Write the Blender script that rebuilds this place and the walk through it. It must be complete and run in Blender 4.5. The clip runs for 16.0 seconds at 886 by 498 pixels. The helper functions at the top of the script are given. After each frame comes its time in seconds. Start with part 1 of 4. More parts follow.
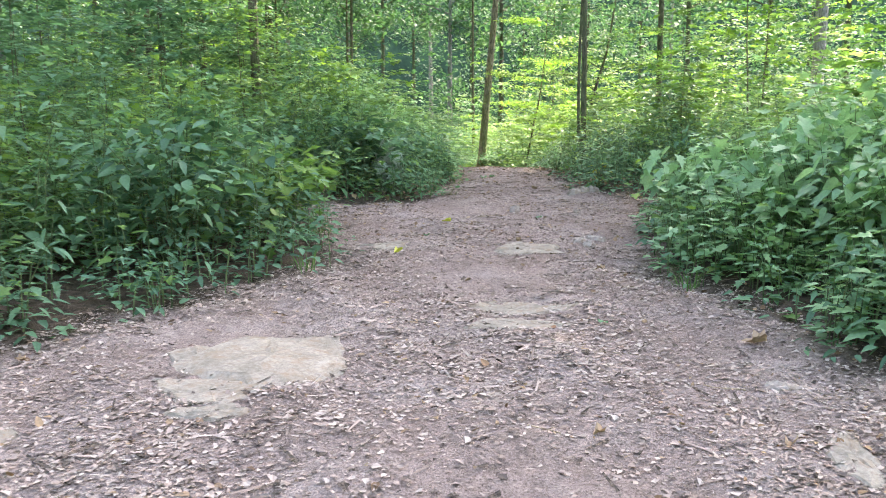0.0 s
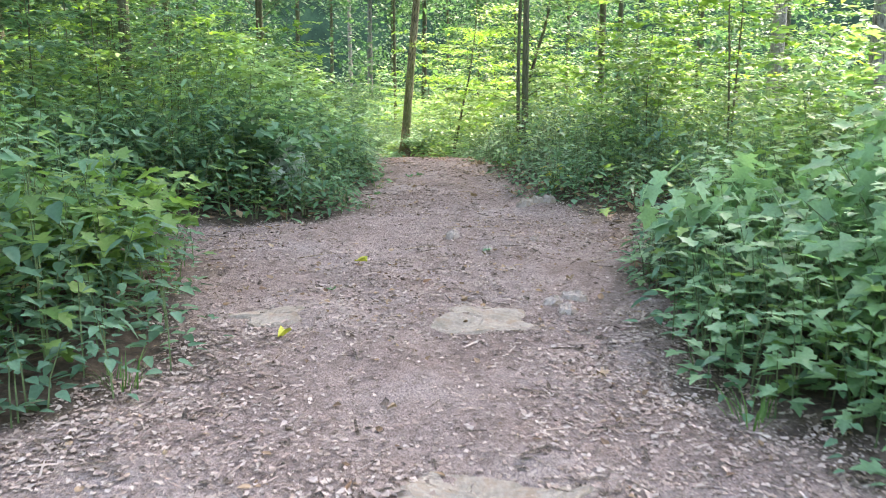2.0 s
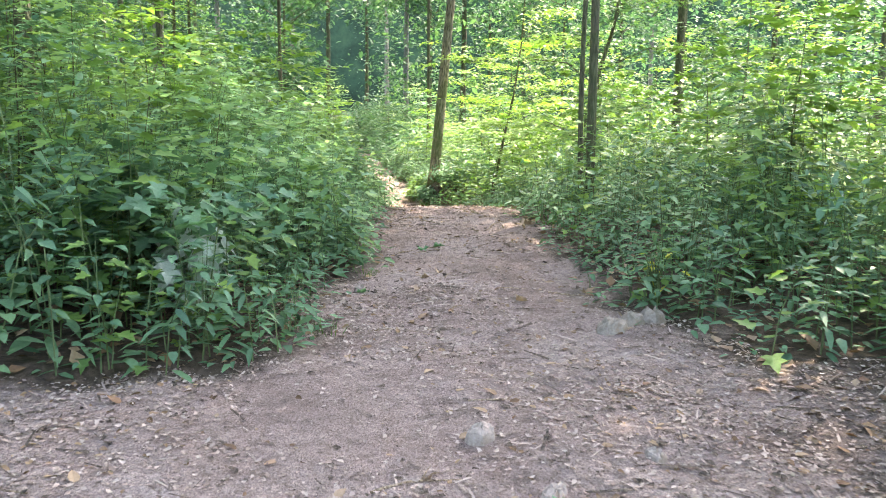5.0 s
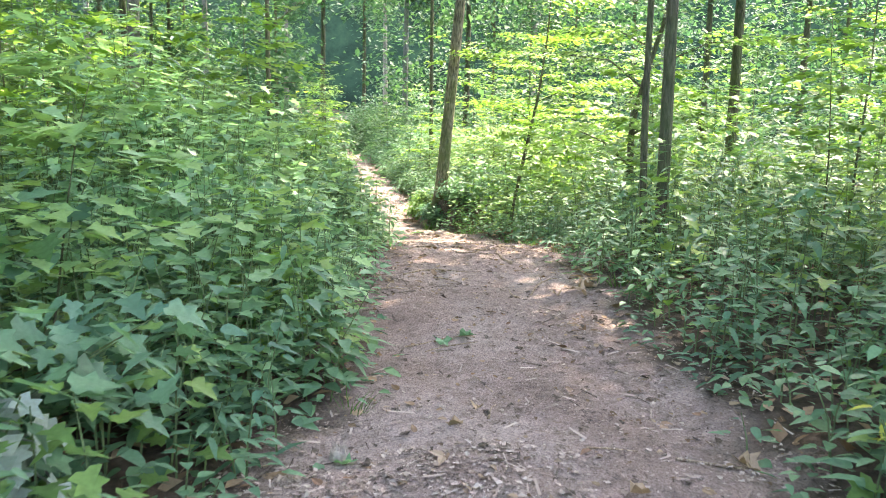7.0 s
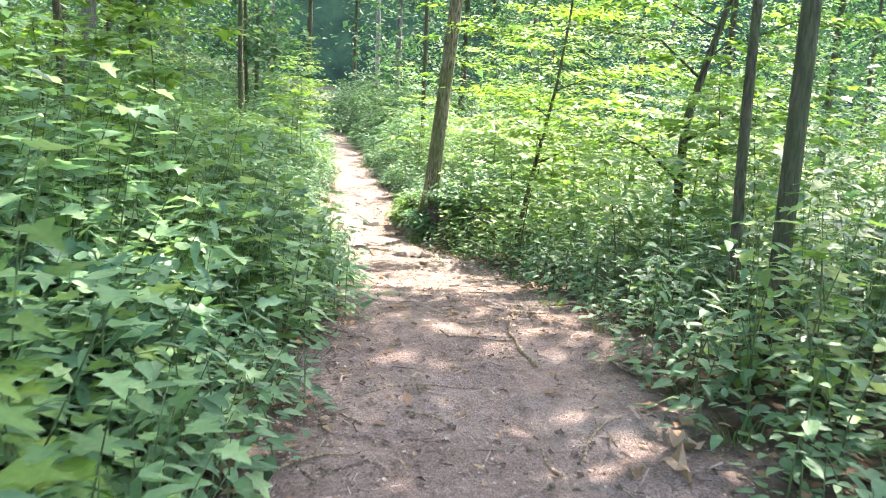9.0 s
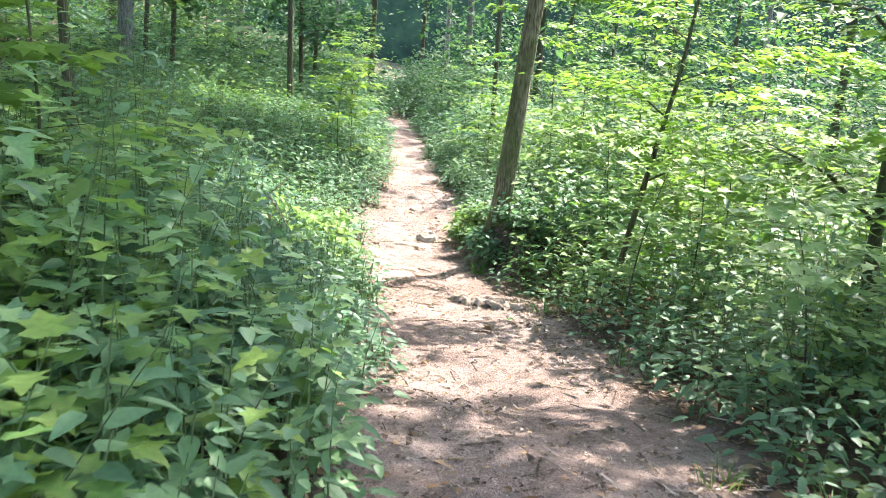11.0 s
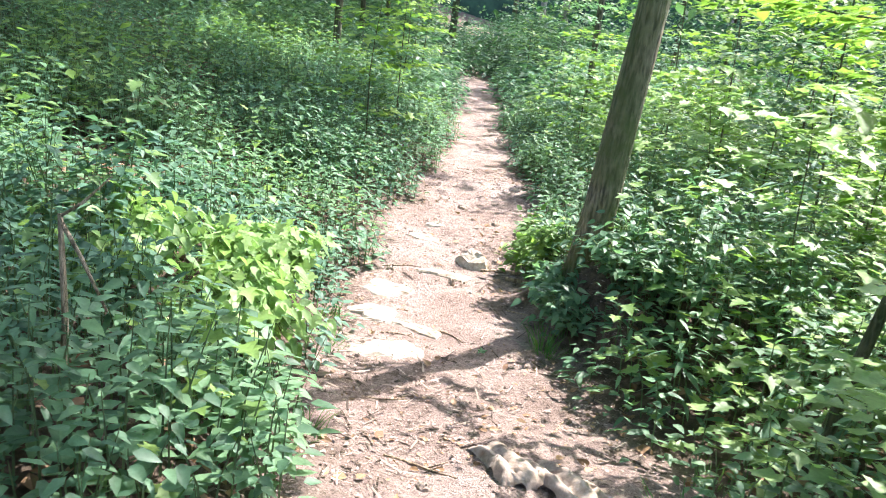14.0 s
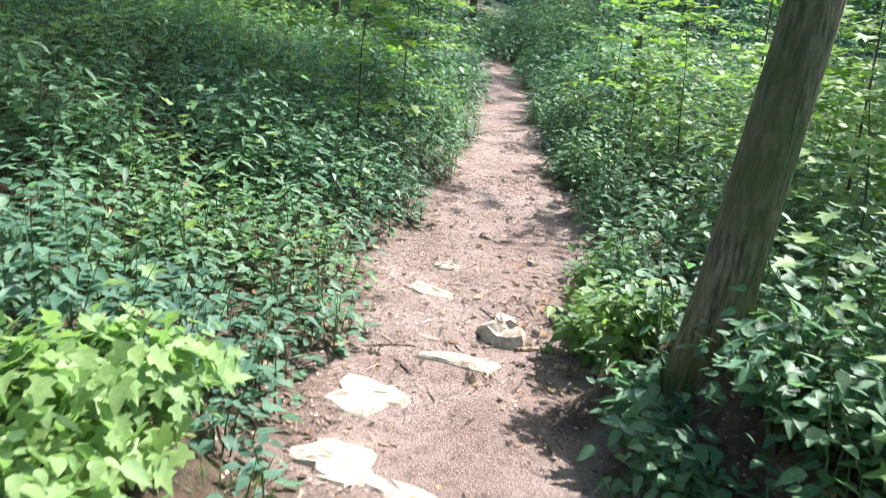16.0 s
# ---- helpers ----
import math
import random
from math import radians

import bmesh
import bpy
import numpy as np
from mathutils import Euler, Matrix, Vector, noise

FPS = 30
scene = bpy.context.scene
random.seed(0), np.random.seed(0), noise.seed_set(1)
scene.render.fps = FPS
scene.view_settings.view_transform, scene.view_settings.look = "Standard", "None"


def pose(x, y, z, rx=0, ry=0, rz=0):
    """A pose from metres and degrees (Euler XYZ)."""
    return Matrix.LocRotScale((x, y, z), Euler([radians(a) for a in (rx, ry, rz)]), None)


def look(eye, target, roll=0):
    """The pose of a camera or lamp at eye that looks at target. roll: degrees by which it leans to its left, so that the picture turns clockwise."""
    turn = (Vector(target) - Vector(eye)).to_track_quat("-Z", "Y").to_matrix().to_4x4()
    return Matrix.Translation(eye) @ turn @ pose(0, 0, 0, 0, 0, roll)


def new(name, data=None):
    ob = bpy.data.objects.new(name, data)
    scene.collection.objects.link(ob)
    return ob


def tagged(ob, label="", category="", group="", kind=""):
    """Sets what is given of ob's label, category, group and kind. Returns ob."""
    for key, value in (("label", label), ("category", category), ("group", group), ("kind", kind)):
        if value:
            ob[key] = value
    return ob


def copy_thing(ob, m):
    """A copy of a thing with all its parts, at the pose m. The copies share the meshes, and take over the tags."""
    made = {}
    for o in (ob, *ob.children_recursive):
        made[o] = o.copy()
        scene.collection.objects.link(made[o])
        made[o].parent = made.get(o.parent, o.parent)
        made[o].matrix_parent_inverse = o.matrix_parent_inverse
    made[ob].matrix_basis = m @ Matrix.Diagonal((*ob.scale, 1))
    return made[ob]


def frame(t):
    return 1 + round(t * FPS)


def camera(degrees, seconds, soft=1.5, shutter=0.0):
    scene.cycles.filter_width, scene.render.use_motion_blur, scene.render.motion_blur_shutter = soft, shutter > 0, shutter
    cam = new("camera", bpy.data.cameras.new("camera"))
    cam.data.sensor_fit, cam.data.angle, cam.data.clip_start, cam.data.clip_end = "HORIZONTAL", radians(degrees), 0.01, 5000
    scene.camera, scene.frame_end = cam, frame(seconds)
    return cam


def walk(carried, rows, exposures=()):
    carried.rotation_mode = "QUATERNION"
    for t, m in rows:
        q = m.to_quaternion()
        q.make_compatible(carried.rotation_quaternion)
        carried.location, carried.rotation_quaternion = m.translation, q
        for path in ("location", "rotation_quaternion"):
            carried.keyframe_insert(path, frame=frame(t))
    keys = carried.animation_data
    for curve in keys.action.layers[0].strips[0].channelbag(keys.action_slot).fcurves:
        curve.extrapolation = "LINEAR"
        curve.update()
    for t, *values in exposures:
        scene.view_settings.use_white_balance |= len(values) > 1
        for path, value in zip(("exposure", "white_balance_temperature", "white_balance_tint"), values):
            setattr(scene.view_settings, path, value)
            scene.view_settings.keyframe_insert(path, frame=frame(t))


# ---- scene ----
cam = camera(54.1, 16.0, soft=0.95, shutter=0.2)
METRES, EYE, TILT, LEAN, TURN = 22.0, 1.45, -8.4, 0.0, 0.0
ROWS = [
    (0.0, 0.0, 0.0, 0.0, -0.0, 0.0, -0.0),
    (0.5, -0.0004, 0.0276, 0.0041, -2.32, -1.94, 0.98),
    (1.0, -0.0001, 0.0551, 0.011, -3.75, -3.07, 1.64),
    (1.5, 0.0021, 0.0833, 0.0201, -6.2, -3.55, 1.82),
    (2.0, 0.0032, 0.1133, 0.0276, -5.11, -2.09, 0.35),
    (2.5, 0.0051, 0.1439, 0.033, -3.65, -1.42, -0.49),
    (3.0, 0.0114, 0.1742, 0.0368, -3.82, -0.55, 0.46),
    (3.5, 0.0184, 0.2069, 0.0422, -3.41, -0.59, 0.37),
    (4.0, 0.0241, 0.2348, 0.0479, -3.0, -1.01, -0.53),
    (6.5, 0.0197, 0.3805, 0.0735, -1.86, -0.86, -0.14),
    (7.0, 0.0191, 0.4127, 0.0796, -2.67, -0.93, -0.88),
    (7.5, 0.0189, 0.4452, 0.0862, -3.38, -1.51, -1.03),
    (8.0, 0.0195, 0.4778, 0.0922, -2.95, -1.23, -0.92),
    (8.5, 0.021, 0.5107, 0.098, -2.59, -1.95, -2.01),
    (9.0, 0.0257, 0.5431, 0.1038, -3.27, -2.32, -2.73),
    (9.5, 0.0258, 0.5757, 0.1098, -2.72, -2.58, -4.75),
    (10.0, 0.0261, 0.6078, 0.1154, -0.9, -3.48, -4.5),
    (12.5, 0.0364, 0.7665, 0.1385, 4.16, -4.43, -6.27),
    (13.0, 0.039, 0.7989, 0.1394, 5.56, -5.01, -6.91),
    (13.5, 0.0369, 0.8312, 0.1402, 5.38, -5.45, -7.81),
    (14.0, 0.0332, 0.865, 0.1391, 7.0, -6.98, -8.2),
    (14.5, 0.0296, 0.8959, 0.139, 8.02, -9.39, -8.2),
    (15.0, 0.0264, 0.9268, 0.1394, 8.16, -10.94, -7.26),
    (15.5, 0.0215, 0.9546, 0.141, 8.22, -11.72, -8.62),
    (16.0, 0.0197, 0.9822, 0.1451, 8.35, -7.94, -7.73),
]
EXPOSURES = [(0.0, 3.6, 7800, 13), (4.0, 3.75, 7850, 14), (8.0, 3.8, 7450, 14), (10.0, 3.5, 7150, 14), (13.0, 3.15, 6500, 14), (14.5, 3.1, 6500, 15), (16.0, 2.65, 6350, 13)]
walk(cam, [(t, pose(0, 0, EYE, TILT, LEAN, TURN) @ pose(METRES * x, METRES * y, METRES * z, 90 + pitch, roll, yaw)) for t, x, y, z, yaw, pitch, roll in ROWS], EXPOSURES)

# ---- sky, sun ----
SUN_AZ, SUN_EL = radians(35), radians(54)
world = bpy.data.worlds.new("sky")
scene.world = world
world.use_nodes = True
wn = world.node_tree.nodes
sky = wn.new("ShaderNodeTexSky")
sky.sky_type, sky.sun_disc, sky.sun_elevation, sky.sun_rotation = "NISHITA", False, SUN_EL, SUN_AZ
sky.dust_density = 2.0
world.node_tree.links.new(sky.outputs[0], wn["Background"].inputs[0])
wn["Background"].inputs[1].default_value = 0.15
sun = new("sun", bpy.data.lights.new("sun", "SUN"))
sun.data.energy, sun.data.angle, sun.data.color = 2.0, radians(0.6), (1.0, 0.965, 0.925)
sun_way = Vector((math.sin(SUN_AZ) * math.cos(SUN_EL), math.cos(SUN_AZ) * math.cos(SUN_EL), math.sin(SUN_EL)))
sun.matrix_world = look(sun_way * 60, (0, 0, 0))
scene.view_settings.exposure = 0.0


# ---- materials ----
def material(name):
    m = bpy.data.materials.new(name)
    m.use_nodes = True
    return m, m.node_tree.nodes, m.node_tree.links, m.node_tree.nodes["Principled BSDF"]


def ramp(nodes, stops, mode="LINEAR"):
    r = nodes.new("ShaderNodeValToRGB")
    r.color_ramp.interpolation = mode
    while len(r.color_ramp.elements) < len(stops):
        r.color_ramp.elements.new(0.5)
    for e, (p, c) in zip(r.color_ramp.elements, stops):
        e.position, e.color = p, (*c, 1)
    return r


def noise_tex(nodes, links, scale, detail=4, rough=0.6, coords="Object"):
    n, c = nodes.new("ShaderNodeTexNoise"), nodes.new("ShaderNodeTexCoord")
    n.inputs["Scale"].default_value, n.inputs["Detail"].default_value, n.inputs["Roughness"].default_value = scale, detail, rough
    links.new(c.outputs[coords], n.inputs["Vector"])
    return n


def mixed(nodes, links, fac, a, b, mode="MIX"):
    x = nodes.new("ShaderNodeMix")
    x.data_type, x.blend_type = "RGBA", mode
    for sock, v in ((x.inputs[0], fac), (x.inputs[6], a), (x.inputs[7], b)):
        if isinstance(v, (int, float)):
            sock.default_value = v
        elif isinstance(v, tuple):
            sock.default_value = (*v, 1)
        else:
            links.new(v, sock)
    return x.outputs[2]


def bumped(nodes, links, bsdf, height, strength, dist):
    b = nodes.new("ShaderNodeBump")
    b.inputs["Strength"].default_value, b.inputs["Distance"].default_value = strength, dist
    links.new(height, b.inputs["Height"])
    links.new(b.outputs[0], bsdf.inputs["Normal"])


def leaf_material(name, colours, rough=0.5, through_light=0.4, patch=0.35):
    """Leaves: a colour for each leaf, blotches over neighbours, light that shines through."""
    m, n, l, p = material(name)
    geo = n.new("ShaderNodeNewGeometry")
    r = ramp(n, [(i / (len(colours) - 1), c) for i, c in enumerate(colours)])
    l.new(geo.outputs["Random Per Island"], r.inputs[0])
    big = noise_tex(n, l, patch, 2)
    tint = ramp(n, [(0.3, (0.75, 0.82, 0.95)), (0.7, (1.15, 1.1, 0.9))])
    l.new(big.outputs["Fac"], tint.inputs[0])
    fine = noise_tex(n, l, 60, 3)
    fr = ramp(n, [(0.3, (0.85, 0.85, 0.85)), (0.7, (1.12, 1.12, 1.12))])
    l.new(fine.outputs["Fac"], fr.inputs[0])
    col = mixed(n, l, 1.0, mixed(n, l, 1.0, r.outputs[0], tint.outputs[0], "MULTIPLY"), fr.outputs[0], "MULTIPLY")
    l.new(col, p.inputs["Base Color"])
    p.inputs["Roughness"].default_value = rough
    p.inputs["Specular IOR Level"].default_value = 0.32
    tr, mx = n.new("ShaderNodeBsdfTranslucent"), n.new("ShaderNodeMixShader")
    l.new(mixed(n, l, 1.0, col, (1.3, 1.45, 0.92), "MULTIPLY"), tr.inputs["Color"])
    mx.inputs[0].default_value = through_light
    l.new(p.outputs[0], mx.inputs[1])
    l.new(tr.outputs[0], mx.inputs[2])
    l.new(mx.outputs[0], n["Material Output"].inputs[0])
    return m


HERB = leaf_material("herb_leaf", [(0.06, 0.135, 0.08), (0.1, 0.2, 0.12), (0.158, 0.28, 0.155), (0.118, 0.235, 0.145)])
MAPLE = leaf_material("maple_leaf", [(0.08, 0.16, 0.05), (0.14, 0.245, 0.07), (0.205, 0.32, 0.085), (0.15, 0.26, 0.09)])
# pale grey-green leaves, lightened further in place of sky light on the right-hand bushes
SAGE = leaf_material("sage_leaf", [(0.14, 0.255, 0.14), (0.21, 0.35, 0.19), (0.29, 0.44, 0.24), (0.19, 0.33, 0.18)], 0.4, 0.45)
PALE = leaf_material("pale_leaf", [(0.2, 0.32, 0.11), (0.28, 0.4, 0.15), (0.22, 0.35, 0.14)])
YOUNG = leaf_material("young_leaf", [(0.12, 0.22, 0.045), (0.18, 0.3, 0.06), (0.24, 0.36, 0.07)], rough=0.5, through_light=0.5)
FAR = leaf_material("woodland_leaf", [(0.04, 0.1, 0.06), (0.065, 0.145, 0.075), (0.1, 0.19, 0.085)], rough=0.6, patch=0.12)
GRASS = leaf_material("grass_blade", [(0.06, 0.15, 0.04), (0.1, 0.2, 0.055), (0.13, 0.22, 0.06)])
GREY_LEAF = leaf_material("withered_grey_leaf", [(0.3, 0.35, 0.29), (0.42, 0.47, 0.4)], through_light=0.15)
YELLOW_LEAF = leaf_material("yellow_leaf", [(0.46, 0.44, 0.06), (0.56, 0.52, 0.08)], through_light=0.2)
DRY_LEAF = leaf_material("dry_leaf", [(0.12, 0.065, 0.035), (0.24, 0.145, 0.085), (0.38, 0.26, 0.17), (0.2, 0.105, 0.06)], 0.7, 0.12)


def chip_material():
    m, n, l, p = material("chips_and_flakes")
    geo = n.new("ShaderNodeNewGeometry")
    r = ramp(n, [(0.0, (0.08, 0.056, 0.043)), (0.25, (0.23, 0.165, 0.13)), (0.65, (0.34, 0.255, 0.205)), (1.0, (0.44, 0.355, 0.29))])
    l.new(geo.outputs["Random Per Island"], r.inputs[0])
    l.new(r.outputs[0], p.inputs["Base Color"])
    p.inputs["Roughness"].default_value = 0.85
    return m


def soil_material():
    """Trodden reddish-grey dirt on the path (attribute 'trodden'), dark litter and soil beside it."""
    m, n, l, p = material("trodden_soil")
    att = n.new("ShaderNodeAttribute")
    att.attribute_name = "trodden"
    a, b, c = noise_tex(n, l, 1.3, 5), noise_tex(n, l, 14, 6, 0.7), noise_tex(n, l, 90, 4, 0.7)
    r1 = ramp(n, [(0.3, (0.228, 0.165, 0.139)), (0.5, (0.3, 0.226, 0.195)), (0.72, (0.375, 0.299, 0.266))])
    l.new(a.outputs["Fac"], r1.inputs[0])
    r2 = ramp(n, [(0.3, (0.62, 0.6, 0.58)), (0.5, (1, 1, 1)), (0.75, (1.25, 1.24, 1.22))])
    l.new(b.outputs["Fac"], r2.inputs[0])
    r3 = ramp(n, [(0.32, (0.48, 0.46, 0.45)), (0.5, (1, 1, 1)), (0.7, (1.4, 1.39, 1.37))])
    l.new(c.outputs["Fac"], r3.inputs[0])
    dirt = mixed(n, l, 1.0, mixed(n, l, 1.0, r1.outputs[0], r2.outputs[0], "MULTIPLY"), r3.outputs[0], "MULTIPLY")
    r4 = ramp(n, [(0.3, (0.045, 0.035, 0.026)), (0.5, (0.1, 0.072, 0.052)), (0.7, (0.17, 0.12, 0.085))])
    l.new(b.outputs["Fac"], r4.inputs[0])
    l.new(mixed(n, l, att.outputs["Fac"], r4.outputs[0], dirt), p.inputs["Base Color"])
    p.inputs["Roughness"].default_value = 0.95
    p.inputs["Specular IOR Level"].default_value = 0.2
    add = n.new("ShaderNodeMath")
    l.new(b.outputs["Fac"], add.inputs[0])
    l.new(c.outputs["Fac"], add.inputs[1])
    bumped(n, l, p, add.outputs[0], 0.9, 0.03)
    return m


def stone_material(name, low, mid, high):
    m, n, l, p = material(name)
    a, b = noise_tex(n, l, 5, 6, 0.65), noise_tex(n, l, 45, 5, 0.7)
    r = ramp(n, [(0.3, low), (0.5, mid), (0.7, high)])
    l.new(a.outputs["Fac"], r.inputs[0])
    r2 = ramp(n, [(0.3, (0.7, 0.7, 0.7)), (0.7, (1.2, 1.2, 1.2))])
    l.new(b.outputs["Fac"], r2.inputs[0])
    dirt = noise_tex(n, l, 9, 6, 0.7)
    dr = ramp(n, [(0.5, (0, 0, 0)), (0.66, (0.85, 0.85, 0.85))])
    l.new(dirt.outputs["Fac"], dr.inputs[0])
    l.new(mixed(n, l, dr.outputs[0], mixed(n, l, 1.0, r.outputs[0], r2.outputs[0], "MULTIPLY"), (0.24, 0.17, 0.115)), p.inputs["Base Color"])
    p.inputs["Roughness"].default_value = 1.0
    p.inputs["Specular IOR Level"].default_value = 0.15
    bumped(n, l, p, b.outputs["Fac"], 0.6, 0.01)
    return m


def bark_material(name, dark, light, moss=0.0, moss_shade_top=0.0):
    m, n, l, p = material(name)
    c, mp, w = n.new("ShaderNodeTexCoord"), n.new("ShaderNodeMapping"), n.new("ShaderNodeTexNoise")
    mp.inputs["Scale"].default_value = (48, 48, 9)
    l.new(c.outputs["Object"], mp.inputs[0])
    l.new(mp.outputs[0], w.inputs["Vector"])
    w.inputs["Scale"].default_value, w.inputs["Detail"].default_value = 1.0, 5
    r = ramp(n, [(0.35, dark), (0.62, light)])
    l.new(w.outputs["Fac"], r.inputs[0])
    col = r.outputs[0]
    if moss:
        g = noise_tex(n, l, 3.0, 4)
        gr = ramp(n, [(0.34, (0, 0, 0)), (0.6, (moss, moss, moss))])
        l.new(g.outputs["Fac"], gr.inputs[0])
        grown = gr.outputs[0]
        if moss_shade_top:
            # moss on the trunk's foot, with the lower trunk's shade put into its colour
            xyz, foot = n.new("ShaderNodeSeparateXYZ"), n.new("ShaderNodeMapRange")
            l.new(c.outputs["Object"], xyz.inputs[0])
            foot.inputs["From Min"].default_value, foot.inputs["From Max"].default_value = moss_shade_top + 0.45, moss_shade_top - 0.3
            l.new(xyz.outputs["Z"], foot.inputs["Value"])
            grown = mixed(n, l, 1.0, gr.outputs[0], foot.outputs[0], "MULTIPLY")
        col = mixed(n, l, grown, col, (0.075, 0.1, 0.03))
    l.new(col, p.inputs["Base Color"])
    p.inputs["Roughness"].default_value = 0.9
    bumped(n, l, p, w.outputs["Fac"], 1.0, 0.05)
    return m


CHIP, SOIL = chip_material(), soil_material()
DARK_BITS = bark_material("rotted_bark_bits", (0.05, 0.035, 0.025), (0.16, 0.112, 0.08))
STONE = stone_material("pale_sandstone", (0.36, 0.31, 0.25), (0.48, 0.42, 0.34), (0.6, 0.53, 0.44))
# darker copy of the sandstone, with the near path's shade in its colour
SHADED_STONE = stone_material("shaded_sandstone", (0.2, 0.165, 0.125), (0.28, 0.235, 0.185), (0.36, 0.31, 0.25))
PINK_STONE = stone_material("pinkish_stone", (0.26, 0.205, 0.165), (0.35, 0.285, 0.235), (0.44, 0.37, 0.315))
BARK = bark_material("grey_brown_bark", (0.06, 0.049, 0.033), (0.27, 0.222, 0.15), 0.85, 2.1)
DARK_BARK = bark_material("dark_bark", (0.03, 0.025, 0.016), (0.12, 0.1, 0.065), 0.6)
GREY_BARK = bark_material("grey_bark", (0.12, 0.11, 0.1), (0.3, 0.28, 0.25))
STEM = bark_material("green_stem", (0.07, 0.11, 0.045), (0.15, 0.21, 0.08))
DEAD_WOOD = bark_material("dead_wood", (0.18, 0.12, 0.075), (0.44, 0.33, 0.22))

# ---- the plan: path edges and heights along the walk ----
EDGE_Y = [-8, 0, 3.7, 5, 5.7, 6.7, 7.8, 8.5, 9.4, 10.4, 10.9, 12, 13.5, 15.7, 17.7, 20, 22, 24, 24.9, 25.8, 27, 29, 32, 36, 40, 48, 60]
EDGE_L = [-3.2, -2.9, -2.6, -1.9, -1.3, -0.85, -0.9, -1.1, -1.35, -1.2, -0.1, 0, 0.2, 0.2, 0.3, 0.2, -0.05, -0.4, -0.5, -0.62, -0.7, -0.75, -0.75, -1.15, -1.5, -2.7, -5]
EDGE_R = [2.7, 2.4, 2.0, 1.95, 1.7, 1.6, 1.8, 1.95, 2.2, 2.3, 2.2, 1.85, 1.8, 1.8, 1.85, 1.85, 1.5, 1.12, 0.94, 0.74, 0.6, 0.76, 0.2, -0.25, -0.6, -1.6, -3.6]
RISE_Y = [-8, 0, 1.5, 3.2, 5.3, 8.5, 12, 15, 17.1, 18.5, 19.9, 21.8, 22.5, 23.5, 25.2, 26, 27, 35, 60, 90, 200]
RISE_Z = [-0.1, 0, 0.1, 0.24, 0.29, 0.38, 0.5, 0.57, 0.54, 0.38, 0.15, 0.0, -0.12, -0.24, -0.38, -0.4, -0.34, -0.3, -0.2, 0.5, 2]


def edge_left(y):
    return np.interp(y, EDGE_Y, EDGE_L) + 0.09 * np.sin(y * 2.9 + 0.6) + 0.05 * np.sin(y * 7.3)


def edge_right(y):
    return np.interp(y, EDGE_Y, EDGE_R) + 0.08 * np.sin(y * 3.3 + 2.0) + 0.05 * np.sin(y * 6.7 + 1)


def smooth(a, b, v):
    s = np.clip((v - a) / (b - a), 0, 1)
    return s * s * (3 - 2 * s)


def beside(x, y):
    """How far a place lies outside the path's edges; negative on the path."""
    return np.maximum(edge_left(y) - x, x - edge_right(y))


def ground_z(x, y):
    x, y = np.asarray(x, float), np.asarray(y, float)
    z = np.interp(y, RISE_Y, RISE_Z)
    left, right = np.clip(edge_left(y) - x, 0, 40), np.clip(x - edge_right(y), 0, 40)
    z = z + smooth(15, 25, y) * 0.2 * left - smooth(8, 18, y) * 0.05 * right
    z = z + smooth(0, 0.5, beside(x, y)) * 0.05
    # the swell of earth at the leaning tree's foot
    z = z + smooth(0.0, 0.26, x - edge_right(y)) * 0.62 * np.exp(-((x - 1.5) / 1.1) ** 2 - ((y - 25.3) / 0.95) ** 2)
    z = z + 0.022 * np.sin(x * 3.1 + 0.7 * y) * np.sin(y * 2.3 + 1.0) + 0.012 * np.sin(x * 8.3 + y * 3.7) + 0.008 * np.sin(y * 13.1 - x * 5.0)
    return z


def bare(x, y):
    """The trodden side openings in the undergrowth."""
    return ((y > 9.3) & (y < 10.5) & (x < 0) & (x > -3.8)) | ((y > 9.3) & (y < 10.8) & (x > 0) & (x < 3.0))


def green_height(x, y):
    d = np.clip(beside(x, y), 0, 9)
    left = x < (edge_left(y) + edge_right(y)) / 2
    hl = np.where(y < 9.4, 0.42 + 1.0 * np.minimum(d, 1.45), np.where(y < 20.5, 0.52 + 0.72 * np.minimum(d, 1.6), 0.4 + 0.3 * np.minimum(d, 1.3)))
    hr = np.where(y < 9.4, 0.4 + 0.58 * np.minimum(d, 2.2), np.where(y < 20.5, 0.46 + 0.6 * np.minimum(d, 1.7), 0.46 + 0.5 * np.minimum(d, 1.5)))
    wave = 0.85 + 0.25 * np.sin(x * 1.9 + 1.3) * np.sin(y * 1.5) + 0.12 * np.sin(x * 4.1 - y * 3.3)
    return np.where(left, hl, hr) * wave


# ---- mesh helpers ----
def mesh_of(name, verts, tris, mat, smooth_shade=False):
    me = bpy.data.meshes.new(name)
    verts, tris = np.asarray(verts, np.float32), np.asarray(tris, np.int32)
    me.vertices.add(len(verts))
    me.vertices.foreach_set("co", verts.ravel())
    me.loops.add(tris.size)
    me.loops.foreach_set("vertex_index", tris.ravel())
    me.polygons.add(len(tris))
    me.polygons.foreach_set("loop_start", np.arange(0, tris.size, 3, dtype=np.int32))
    me.polygons.foreach_set("use_smooth", np.full(len(tris), smooth_shade))
    me.update(calc_edges=True)
    me.materials.append(mat)
    return me


def part_of(name, verts, tris, mat, parent=None, label="", smooth_shade=False):
    ob = new(name, mesh_of(name, verts, tris, mat, smooth_shade))
    ob.parent = parent
    if label:
        tagged(ob, label)
    return ob


